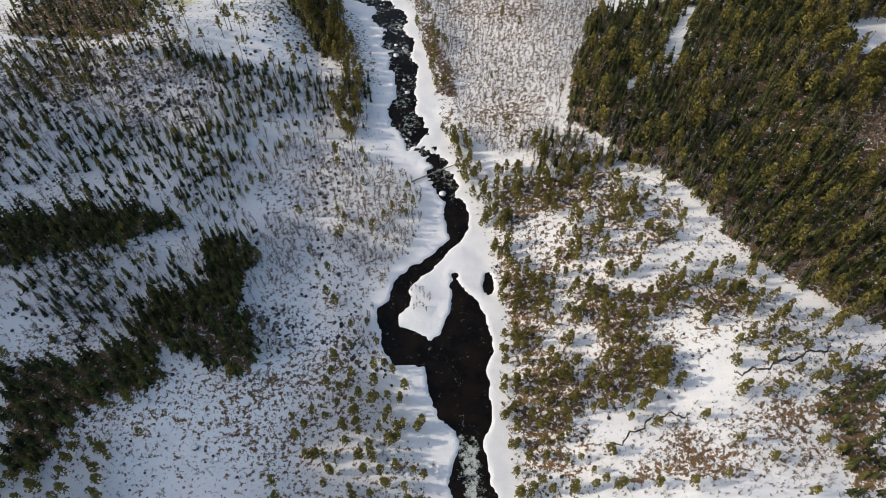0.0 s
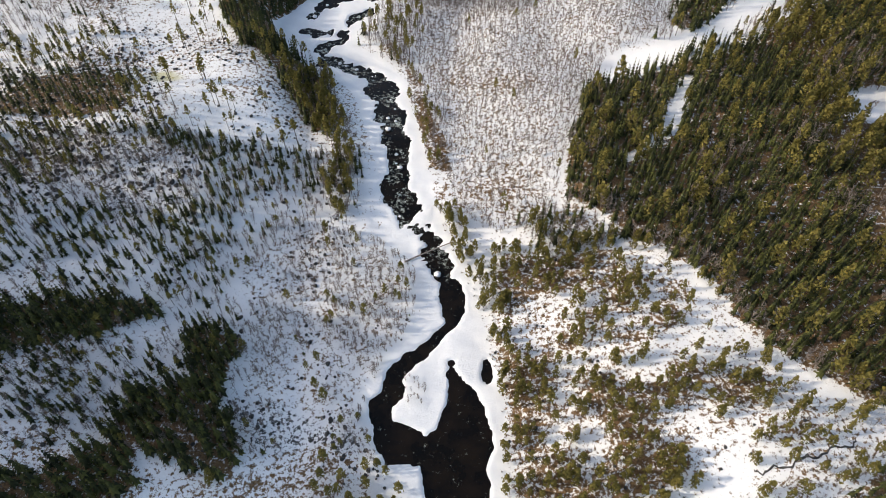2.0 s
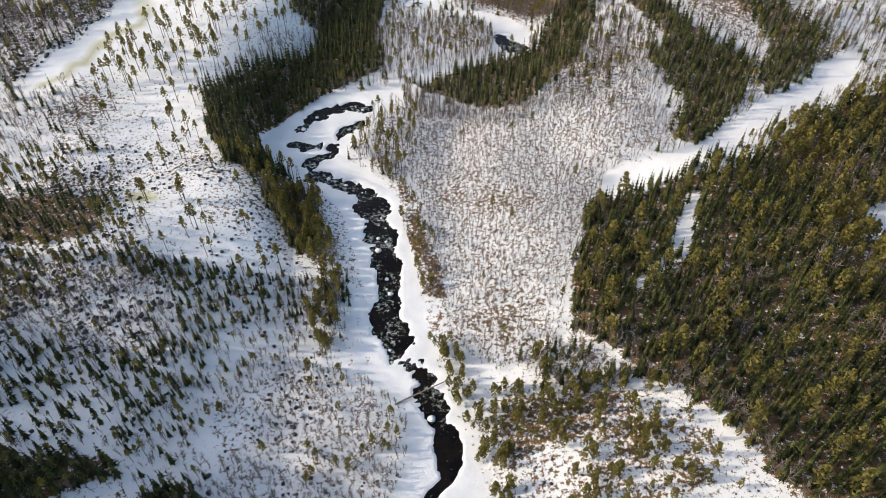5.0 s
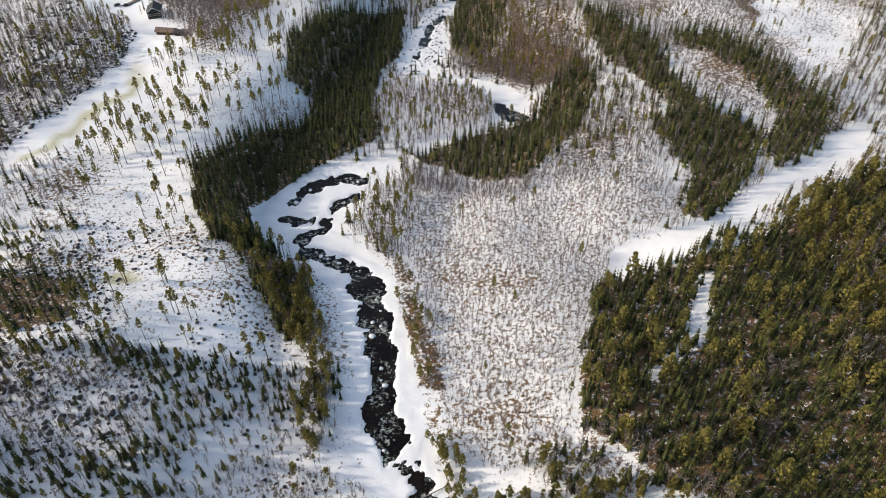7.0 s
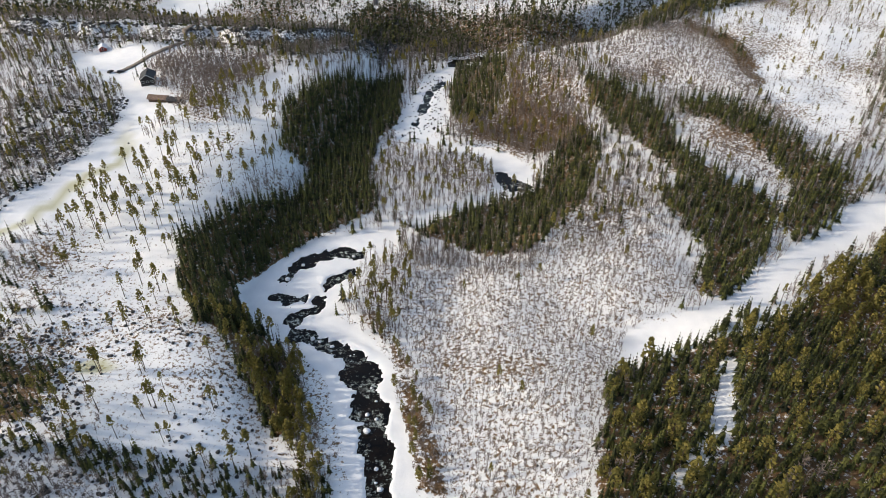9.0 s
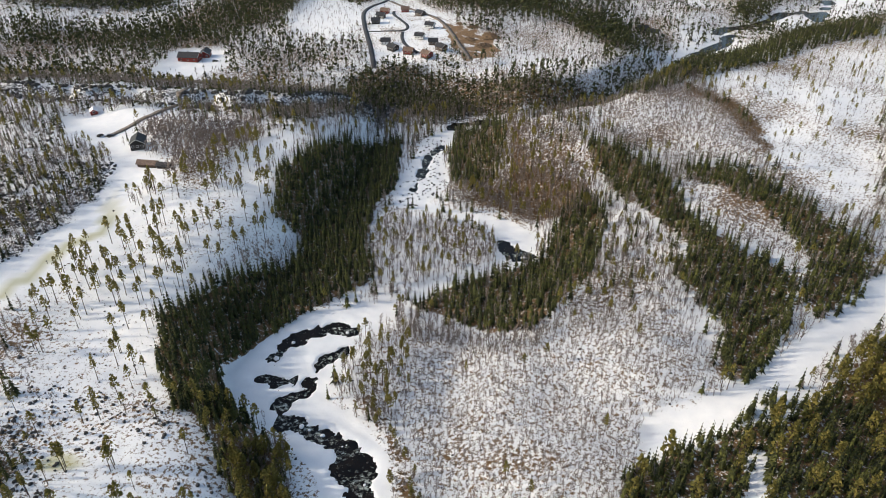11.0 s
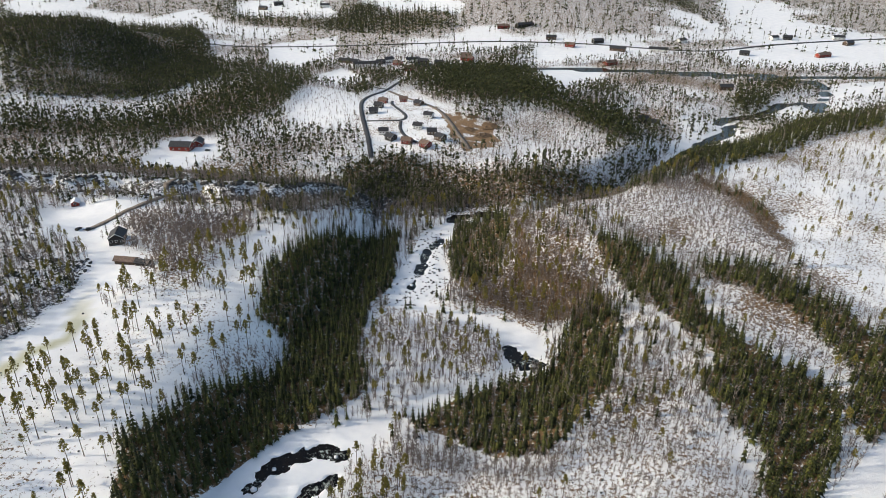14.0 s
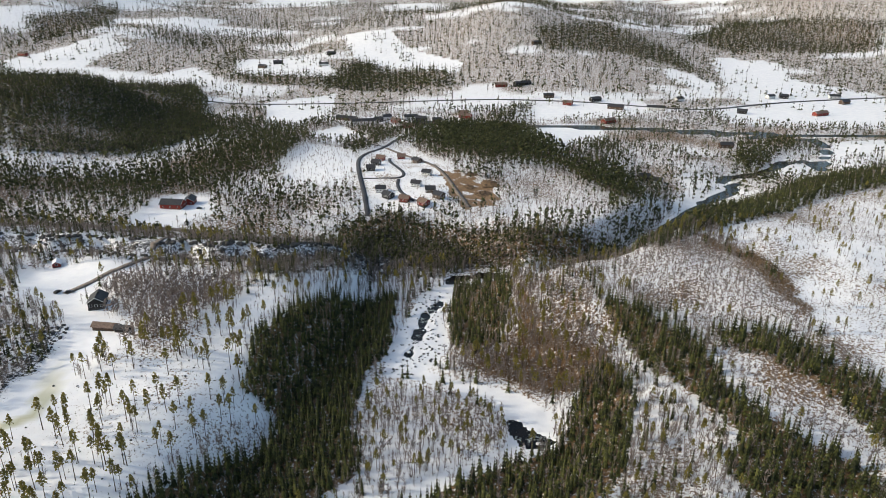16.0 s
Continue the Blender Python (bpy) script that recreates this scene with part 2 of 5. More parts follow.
WOOD_EAST_LOW = [(135, 90), (122, 84), (107, 74), (116, 63), (114, 48), (124, 48)]
WOOD_BEND = [(-99, 357), (-110, 338), (-106, 318), (-90, 287), (-78, 284), (-64, 290), (-76, 309), (-81, 323), (-68, 338), (-59, 355), (-46, 366), (-25, 383), (-24, 402), (-30, 418), (-27, 467), (-15, 488), (-13, 567), (-39, 549), (-64, 514), (-82, 467), (-79, 428), (-62, 425), (-67, 403), (-87, 378)]
WOOD_BEND_TAIL = [(-75, 299), (-95, 293), (-77, 279), (-67, 260), (-53, 237), (-43, 237), (-51, 277), (-65, 293)]
WOOD_MID = [(-4, 361), (-7, 369), (22, 386), (60, 403), (79, 449), (96, 456), (101, 430), (79, 371), (70, 363), (49, 337), (28, 339), (13, 353)]
WOOD_POINT = [(19, 495), (18, 557), (28, 588), (55, 580), (60, 553), (47, 499), (32, 487)]
WOOD_R2 = [(102, 519), (121, 498), (142, 457), (141, 419), (152, 385), (171, 363), (169, 356), (151, 327), (125, 295), (109, 301), (125, 329), (118, 350), (113, 368), (130, 388), (122, 420), (110, 442), (104, 482)]
WOOD_R3 = [(153, 472), (181, 468), (199, 428), (214, 383), (190, 341), (167, 328), (162, 342), (180, 371), (181, 405), (165, 438), (150, 454)]
WOOD_NW1 = [(-154, 141), (-133, 147), (-98, 149), (-91, 142), (-113, 131), (-131, 127), (-149, 123)]
WOOD_NW2 = [(-85, 141), (-65, 136), (-67, 121), (-69, 112), (-60, 99), (-60, 87), (-69, 88), (-89, 94), (-86, 81), (-101, 77), (-111, 72), (-116, 59), (-128, 52), (-136, 88), (-117, 89), (-101, 98), (-100, 109), (-97, 115), (-81, 119)]
WOOD_NW3 = [(-186, 236), (-183, 263), (-133, 265), (-126, 235), (-147, 231)]
WOOD_STRIP = [(-70, 276), (-50, 283), (-35, 232), (-33, 193), (-39, 187), (-46, 208), (-42, 225), (-57, 247)]
BIRCH_RIGHT = [(4, 214), (1, 235), (-3, 272), (-12, 293), (-27, 304), (-33, 326), (-14, 355), (20, 336), (55, 343), (92, 349), (116, 352), (113, 330), (113, 300), (79, 282), (67, 252), (48, 206), (45, 186), (26, 177), (6, 190)]
BIRCH_LEFT = [(-66, 138), (-78, 170), (-51, 189), (-19, 178), (-7, 164), (-9, 141), (-19, 126), (-24, 111), (-19, 94), (-42, 94), (-58, 97), (-66, 113)]
PINE_RIGHT = [(19, 174), (46, 172), (69, 172), (92, 149), (98, 123), (128, 102), (106, 87), (72, 79), (58, 73), (46, 51), (22, 52), (17, 83), (17, 111), (14, 138)]
OPEN_RIGHT = [(58, 73), (88, 79), (135, 94), (111, 77), (117, 58), (106, 48), (49, 50)]
CLEARING = [(79, 282), (100, 284), (127, 299), (171, 331), (200, 354), (226, 368), (210, 338), (180, 321), (147, 302), (128, 278), (110, 277), (91, 268), (78, 269)]
PINE_LEFT = [(-178, 368), (-156, 402), (-140, 448), (-100, 511), (-68, 522), (-83, 455), (-79, 428), (-65, 423), (-89, 384), (-100, 364), (-111, 335), (-101, 303), (-84, 282), (-135, 281)]
ISLE = [(-20, 454), (14, 446), (40, 428), (37, 401), (4, 382), (-22, 378), (-30, 413)]
BIRCH_UP = [(-176, 538), (-105, 537), (-97, 512), (-120, 462), (-142, 454), (-172, 506)]
BROWN_HILL = [(63, 582), (71, 553), (74, 501), (102, 471), (101, 430), (77, 438), (62, 439), (37, 459), (15, 473), (32, 487), (50, 497)]
CLEAR_A = [(125, 576), (192, 596), (211, 527), (202, 468), (178, 471), (148, 477), (125, 512)]
CLEAR_B = [(215, 626), (395, 742), (419, 723), (227, 405), (204, 426), (204, 473), (215, 535)]
CLEAR_C = [(145, 457), (165, 438), (181, 405), (175, 367), (154, 389), (145, 423)]
CLEAR_D = [(84, 811), (135, 819), (166, 740), (143, 670), (98, 669), (41, 666), (37, 685), (66, 699)]
RIDGE_BAND = [(114, 588), (144, 626), (216, 690), (314, 760), (408, 842), (463, 800), (428, 747), (338, 712), (258, 654), (194, 606), (164, 577)]
YARD = [(-240, 553), (-184, 563), (-182, 545), (-181, 502), (-143, 468), (-160, 447), (-185, 459), (-175, 479), (-201, 504), (-218, 507)]
BANK_BROWN = [(-10, 214), (-7, 214), (6, 214), (3, 240), (-1, 260), (-12, 296), (-20, 303), (-27, 304), (-14, 276), (-10, 246)]
EARTHWORKS = [(29, 808), (59, 773), (73, 761), (68, 714), (42, 692), (30, 722), (18, 787)]
FIELD_A = [(137, 1061), (198, 1146), (260, 1131), (244, 1041), (181, 956), (154, 886), (148, 958)]
FIELD_B = [(-141, 1049), (-105, 1123), (-61, 1030), (-88, 948), (-116, 972)]
FIELD_RED = [(-218, 658), (-215, 708), (-214, 747), (-176, 731), (-164, 689), (-187, 662)]
SNOW_SLOPE = [(-137, 833), (-124, 933), (-73, 924), (-57, 808), (-70, 768), (-111, 773)]
PINE_VILLAGE = [(-18, 1019), (51, 1131), (122, 1061), (141, 915), (178, 810), (198, 766), (221, 711), (201, 671), (138, 634), (169, 732), (142, 799), (81, 833), (28, 916)]
FAR_RIDGE = [(-405, 838), (-353, 843), (-281, 868), (-244, 1015), (-399, 1446), (-400, 1109), (-820, 1610)]
FAR_DARK_A = [(265, 1809), (440, 1943), (516, 1863), (587, 1744), (539, 1437), (531, 1583), (439, 1673), (265, 1647)]
FAR_DARK_B = [(628, 1866), (943, 2282), (1203, 1981), (1084, 1778), (729, 1774)]
FAR_DARK_C = [(-938, 1955), (-820, 2244), (-744, 1993), (-835, 1780)]
FAR_DARK_D = [(-175, 1427), (-132, 1640), (-37, 1529), (86, 1420), (-34, 1377)]
GORGE_WOOD = [(-65, 677), (-17, 701), (28, 677), (109, 637), (200, 666), (123, 609), (64, 608), (41, 616), (21, 609), (-15, 619), (-59, 651)]
VILLAGE = [(-61, 897), (-10, 953), (30, 829), (30, 722), (15, 698), (-36, 702)]
BROWN_SEAM = [(201, 612), (218, 569), (223, 536), (206, 472), (201, 478), (208, 532), (199, 592)]
FOREST_RIDE_LOW = [(110, 262), (113, 261), (99, 229), (78, 211), (76, 210), (95, 229)]
TRACK = [(-197, 518), (-188, 536), (-175, 555), (-167, 587), (-168, 636), (-166, 649), (-173, 656), (-188, 656)]
MAIN_ROAD = [(-424, 650), (-304, 648), (-255, 647), (-186, 658), (-160, 656), (-129, 645), (-109, 649), (-75, 649)]
VILLAGE_ROAD = [(-39, 690), (-46, 748), (-55, 805), (-59, 859), (-54, 904), (-34, 940), (-22, 1002), (-8, 1052)]
VILLAGE_LANE = [(-48, 780), (-31, 778), (-15, 775), (-10, 787), (-18, 816), (-27, 847), (-27, 872)]
VILLAGE_LOOP = [(-16, 773), (-17, 756), (-11, 731), (-1, 715)]
ICE_TRACK = [(-188, 342), (-177, 351), (-173, 373), (-168, 388), (-156, 402), (-163, 439), (-164, 465)]
MAIN_RIVER = [(24, 590), (30, 597), (48, 603), (77, 589), (122, 603), (165, 645), (200, 690), (239, 735), (280, 779), (314, 815), (328, 838), (315, 849), (337, 865), (362, 871), (404, 906), (428, 932), (462, 936), (447, 893), (470, 925), (515, 994), (529, 1045), (484, 1060), (437, 1070), (360, 1100)]
BIG_RIVER = [(-900, 1215), (-300, 1190), (60, 1150), (300, 1120), (520, 1075), (800, 1080), (2400, 1150)]
CLIFF = [(-320, 604), (-256, 594), (-197, 586), (-139, 575), (-90, 564), (-58, 600), (-15, 628)]
SPRUCE_WOODS = [WOOD_EAST, WOOD_EAST_LOW, WOOD_BEND, WOOD_BEND_TAIL, WOOD_MID, WOOD_POINT, WOOD_R2, WOOD_R3, WOOD_NW1, WOOD_NW2, WOOD_NW3, WOOD_STRIP]
SPRUCE_GAPS = [3.0, 3.6, 2.7, 3.8, 3.0, 3.1, 3.0, 3.1, 2.9, 2.9, 3.6, 8.0]
SPRUCE_LOW = [7, 7, 7, 7, 7, 7, 7, 7, 8, 8, 6, 6]
SPRUCE_HIGH = [12, 11, 12.5, 12, 12.5, 12, 12.5, 12.5, 14, 14, 10, 11]
HOMES = [(-39, 828), (-15, 868), (1, 842), (10, 787), (-31, 743), (-24, 728), (-10, 717), (12, 736), (19, 720), (0, 756), (-43, 806), (6, 708), (-36, 858)]
VILLAGE_SPUR = [(-36, 945), (-45, 949), (-55, 962), (-62, 1005)]
VILLAGE_EAST = [(-33, 935), (-11, 891), (11, 838), (24, 804), (33, 756), (43, 701)]
VALLEY_ROAD = [(-420, 1270), (-150, 1300), (95, 1318), (231, 1298), (303, 1287), (383, 1261), (465, 1248), (571, 1300), (697, 1335), (823, 1360), (1100, 1400)]
VILLAGE_GROVE = [(-80, 916), (-82, 945), (-57, 962), (-53, 931)]
RIVER_GROVE = [(357, 905), (403, 1005), (475, 1020), (468, 979), (415, 935), (386, 890)]
FIELD_H = [(540, 1022), (623, 1048), (565, 953), (468, 865), (478, 917)]
FIELD_I = [(391, 873), (418, 910), (445, 910), (432, 876), (401, 853)]
FIELD_J = [(-819, 1609), (-783, 1696), (-715, 1885), (-639, 1762), (-664, 1551), (-755, 1565)]
FIELD_K = [(-518, 1468), (-448, 1613), (-375, 1503), (-451, 1416)]
FIELD_L = [(-379, 1708), (-212, 1711), (-145, 1511), (-347, 1561)]
FIELD_M = [(-170, 1925), (-61, 1913), (-19, 1751), (94, 1582), (79, 1517), (-110, 1633)]
FIELD_N = [(-241, 1292), (-149, 1358), (-129, 1252), (-216, 1202)]
FIELD_O = [(668, 1735), (783, 1681), (717, 1496), (823, 1365), (690, 1151), (608, 1170), (547, 1350)]
FIELD_P = [(509, 1564), (550, 1433), (505, 1346), (483, 1487)]
FAR_FIELDS = [FIELD_H, FIELD_I, FIELD_J, FIELD_K, FIELD_L, FIELD_M, FIELD_N, FIELD_O, FIELD_P]
CRAG_NW = [(-168, 214), (-118, 222), (-92, 212), (-88, 190), (-112, 184), (-150, 192)]
ICE_VALLEY = [(-193, 505), (-174, 471), (-173, 443), (-177, 408), (-187, 380), (-197, 349), (-191, 334), (-180, 351), (-169, 380), (-156, 410), (-153, 433), (-140, 455), (-142, 468), (-166, 476)]
WEST_CRAG = [(-178, 470), (-176, 440), (-180, 408), (-190, 380), (-202, 349), (-250, 345), (-262, 420), (-240, 480), (-205, 490)]
ICE_ROCKS_WEST = [(-174, 471), (-174, 443), (-178, 408), (-188, 380), (-198, 349)]
EAST_GLADE = [(174, 250), (195, 252), (187, 225), (170, 232)]
EAST_GAP = [(172, 204), (163, 163), (152, 156), (153, 174)]
CABIN_AT, SHED_AT, RED_AT, HUT_AT = (-169, 497), (-153, 472), (-196, 701), (-221, 561)
PLOTS = [(*CABIN_AT, 9), (*SHED_AT, 11), (*RED_AT, 16), (*HUT_AT, 5)] + [(*p, 7) for p in HOMES]

# ---- the lie of the land ----
def smooth(a, b, v):
    u = np.clip((v - a) / (b - a), 0.0, 1.0)
    return u * u * (3 - 2 * u)


def wave(x, y, size, seed):
    """Soft rolling relief from a few crossed sines, about -1 to 1."""
    r = np.random.RandomState(seed)
    s = 0
    for k in range(9):
        a, p = r.uniform(0, math.pi), r.uniform(0, 6.28)
        f = 2 * math.pi / size * r.uniform(0.55, 2.1)
        s = s + np.sin((x * math.cos(a) + y * math.sin(a)) * f + p)
    return s / 3.3


def drift(x, y, size, seed):
    """Patchy value noise with no direction of its own, about -1 to 1."""
    table, total = np.random.RandomState(seed).uniform(-1, 1, (64, 64)), 0
    for k, amp in enumerate((1.0, 0.55, 0.3)):
        f, a = 2.0 ** k / size, 0.6 + 1.1 * k
        u, v = (x * math.cos(a) - y * math.sin(a)) * f + 400, (x * math.sin(a) + y * math.cos(a)) * f + 400
        iu, iv = np.floor(u).astype(int), np.floor(v).astype(int)
        su, sv = u - iu, v - iv
        su, sv = su * su * (3 - 2 * su), sv * sv * (3 - 2 * sv)
        c = lambda p, q: table[(iu + p) % 64, (iv + q) % 64]
        total = total + amp * ((c(0, 0) * (1 - su) + c(1, 0) * su) * (1 - sv) + (c(0, 1) * (1 - su) + c(1, 1) * su) * sv)
    return 1.45 * total


def hump(x, y, cx, cy, rx, ry, h):
    return h * np.exp(-((x - cx) / rx) ** 2 - ((y - cy) / ry) ** 2)


def far_wood(x, y):
    """Where woods stand on the far slopes (above 0), fields and open bog elsewhere."""
    return drift(0.5 * x, y, 210, 61) + 0.8 * drift(0.6 * x, y, 75, 62) + 0.38


def level(y):
    """The river's height along the valley."""
    return np.interp(y, [0, 60, 90, 235, 290, 370, 420, 545, 700, 1250], [-6, -6, 0, 0.5, -4.5, -5, -7, -11, -15, -17])


def ground(x, y):
    """The land's height before the river is cut in."""
    xl = np.interp(y, [60, 120, 200, 290, 350, 420, 500, 560, 640], [-34, -40, -46, -58, -78, -62, -40, -30, -20])
    xr = np.interp(y, [60, 120, 200, 290, 350, 400, 450, 520, 560, 640], [22, 18, 4, 0, 16, 62, 62, 30, 22, 30])
    dl, dr = np.maximum(xl - x, 0), np.maximum(x - xr, 0)
    rl = np.interp(y, [150, 290, 380, 480, 600], [15, 15, 21, 26, 26]) * (1 - np.exp(-(dl / np.interp(y, [170, 260], [55, 18])) ** 1.4))
    rr = np.interp(y, [80, 200, 280, 360, 450, 560], [19, 14, 11, 17, 25, 29]) * (1 - np.exp(-(dr / 50) ** 1.3))
    near = smooth(720, 560, y)
    z = level(y) + (rl + rr) * near
    # the plateau beyond the gorge, the valley floor and the far hillsides
    shelf = 20 + 3 * wave(x, y, 300, 5)
    shelf = shelf - 16 * smooth(5, 60, y - 640 - 0.62 * (x - 204)) * smooth(150, 260, x)
    z = z + (1 - near) * shelf * smooth(1150, 850, y)
    z = z - hump(x, y, -20, 640, 170, 40, 20) * smooth(40, -60, x - 60)
    far = np.maximum(y - 1180 - 60 * wave(x, y, 900, 8), 0)
    z = z + 0.085 * far * far / (far + 450) + smooth(150, 900, far) * 8 * wave(x, y, 620, 9)
    z = z + hump(np.where(x > -450, (x + 450) * 3.4, x + 450), y, 0, 1080, 350, 200, 64) + hump(x, y, 270, 2050, 330, 480, 70) + hump(x, y, 1500, 2300, 420, 700, 110) + hump(x, y, -1300, 2400, 500, 600, 130)
    # unseen ridge added on the sunny side to keep the near left bank shaded
    z = z + (181 + 13 * wave(x, y, 55, 12)) * np.exp(-((x + 430) / 150) ** 2 - ((y - 5) / 232) ** 6) * smooth(-175, -300, x)
    # the low cliff that faces the yard and the gorge
    brink = y - np.interp(x, [p[0] for p in CLIFF], [p[1] for p in CLIFF]) + 5 * wave(x, y, 40, 13)
    z = z + 8 * (smooth(-3, 4, brink) - smooth(4, 75, brink)) * smooth(-330, -300, x) * smooth(-20, -60, x)
    z = np.maximum(z, level(y) + 0.6)
    roll = smooth(8, 45, dl + dr) * near + (1 - near)
    roll = roll * smooth(950, 550, y) * smooth(500, 300, np.abs(x))
    z = z + roll * (1.3 * wave(x, y, 70, 2) + 0.3 * wave(x, y, 23, 3))
    return z


def inside(poly, x, y):
    x, y = np.asarray(x, float), np.asarray(y, float)
    c = np.zeros(x.shape, bool)
    for (ax, ay), (bx, by) in zip(poly, poly[1:] + poly[:1]):
        if ay != by:
            c ^= ((ay > y) != (by > y)) & (x < (bx - ax) * (y - ay) / (by - ay) + ax)
    return c


def off_line(line, x, y):
    """The distance from a line of points."""
    d = np.full(np.shape(x), 1e9)
    for (ax, ay), (bx, by) in zip(line, line[1:]):
        ux, uy = bx - ax, by - ay
        f = np.clip(((x - ax) * ux + (y - ay) * uy) / max(ux * ux + uy * uy, 1e-9), 0, 1)
        d = np.minimum(d, np.hypot(x - ax - f * ux, y - ay - f * uy))
    return d


def depth_in(poly, x, y):
    """How far inside an outline (minus: outside)."""
    d = off_line(poly + poly[:1], x, y)
    return np.where(inside(poly, x, y), d, -d)


def reach(polys, x, y):
    """The depth inside the nearest of several outlines, worked out only near them."""
    best = np.full(np.shape(x), -60.0)
    for p in polys:
        a = np.array(p)
        near = (x > a[:, 0].min() - 12) & (x < a[:, 0].max() + 12) & (y > a[:, 1].min() - 12) & (y < a[:, 1].max() + 12)
        if near.any():
            best[near] = np.maximum(best[near], depth_in(p, x[near], y[near]))
    return best


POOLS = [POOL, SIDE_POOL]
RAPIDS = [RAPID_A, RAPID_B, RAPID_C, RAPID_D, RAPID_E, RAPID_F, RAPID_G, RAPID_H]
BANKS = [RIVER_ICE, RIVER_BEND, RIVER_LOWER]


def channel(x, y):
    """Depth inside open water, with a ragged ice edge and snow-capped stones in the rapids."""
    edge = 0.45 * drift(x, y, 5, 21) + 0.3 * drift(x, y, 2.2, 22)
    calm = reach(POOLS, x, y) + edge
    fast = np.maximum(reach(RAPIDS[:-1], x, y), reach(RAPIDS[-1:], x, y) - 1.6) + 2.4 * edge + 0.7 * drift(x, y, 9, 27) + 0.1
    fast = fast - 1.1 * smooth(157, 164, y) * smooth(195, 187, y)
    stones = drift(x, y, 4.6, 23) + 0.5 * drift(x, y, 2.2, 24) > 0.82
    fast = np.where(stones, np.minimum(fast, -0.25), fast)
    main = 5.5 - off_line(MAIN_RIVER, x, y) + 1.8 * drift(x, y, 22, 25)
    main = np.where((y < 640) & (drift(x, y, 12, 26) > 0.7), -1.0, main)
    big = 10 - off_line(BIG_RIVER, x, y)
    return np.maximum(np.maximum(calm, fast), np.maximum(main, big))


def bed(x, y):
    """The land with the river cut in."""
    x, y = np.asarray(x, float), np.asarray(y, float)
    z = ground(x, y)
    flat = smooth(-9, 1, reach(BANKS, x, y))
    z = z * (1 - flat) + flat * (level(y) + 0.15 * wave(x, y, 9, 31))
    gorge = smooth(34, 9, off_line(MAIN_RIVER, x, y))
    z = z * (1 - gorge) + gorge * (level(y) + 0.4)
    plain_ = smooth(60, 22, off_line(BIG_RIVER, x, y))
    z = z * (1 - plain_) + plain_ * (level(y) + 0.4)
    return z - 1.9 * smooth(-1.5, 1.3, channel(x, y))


def spread(lo, a, b, hi, fine, grow):
    """Even steps from a to b, then wider and wider ones out to lo and hi."""
    mid = list(np.arange(a, b, fine))
    left, right, s = [], [], fine
    while (left[-1] if left else a) > lo:
        s = min(s * grow, 45)
        left.append((left[-1] if left else a) - s)
    s = fine
    while (right[-1] if right else mid[-1]) < hi:
        s = min(s * grow, 45)
        right.append((right[-1] if right else mid[-1]) + s)
    return np.array(left[::-1] + mid + right)


def sheet(name, xs, ys, height, mat):
    gx, gy = np.meshgrid(xs, ys)
    x, y = gx.ravel(), gy.ravel()
    co = np.stack([x, y, height(x, y)], 1)
    w = len(xs)
    i = (np.arange(len(ys) - 1)[:, None] * w + np.arange(w - 1)).ravel()
    return mesh_from(name, co, np.stack([i, i + 1, i + w + 1, i + w], 1), mat, True), x, y


def mesh_from(name, co, faces, mats, even=False, index=None):
    """One mesh from arrays of corners and of faces that all have the same number of sides."""
    me = bpy.data.meshes.new(name)
    k = faces.shape[1]
    me.vertices.add(len(co))
    me.vertices.foreach_set("co", np.ascontiguousarray(co, np.float32).ravel())
    me.loops.add(faces.size)
    me.loops.foreach_set("vertex_index", np.ascontiguousarray(faces, np.int32).ravel())
    me.polygons.add(len(faces))
    me.polygons.foreach_set("loop_start", np.arange(0, faces.size, k, dtype=np.int32))
    if index is not None:
        me.polygons.foreach_set("material_index", np.ascontiguousarray(index, np.int32))
    if even:
        me.polygons.foreach_set("use_smooth", np.ones(len(faces), bool))
    for m in mats if isinstance(mats, (list, tuple)) else [mats]:
        me.materials.append(m)
    me.update(calc_edges=True)
    return me


def paint(me, layer, rgba):
    a = me.color_attributes.new(layer, "FLOAT_COLOR", "POINT")
    a.data.foreach_set("color", np.ascontiguousarray(rgba, np.float32).ravel())


land, lx, ly = sheet("ground", spread(-3600, -70, 30, 3600, 1.0, 1.036), spread(-400, 48, 370, 4700, 1.0, 1.018), bed, SNOW)

ROADS = [(TRACK, 2.6), (MAIN_ROAD, 3.2), (VILLAGE_ROAD, 3.6), (VILLAGE_LANE, 2.4), (VILLAGE_LOOP, 2.4), (VILLAGE_SPUR, 2.4), (VILLAGE_EAST, 3.0), (VALLEY_ROAD, 3.0)]


def heath_patch(x, y):
    """Bare heath on the right bank: thick by the river and to the south, in patches further up."""
    return drift(x, y, 17, 39) + 0.9 * smooth(45, 20, x) + 0.7 * smooth(40, 14, np.hypot(x - 40, (y - 60) * 0.9)) - 0.9 * smooth(136, 158, y) * smooth(36, 52, x) - 0.2


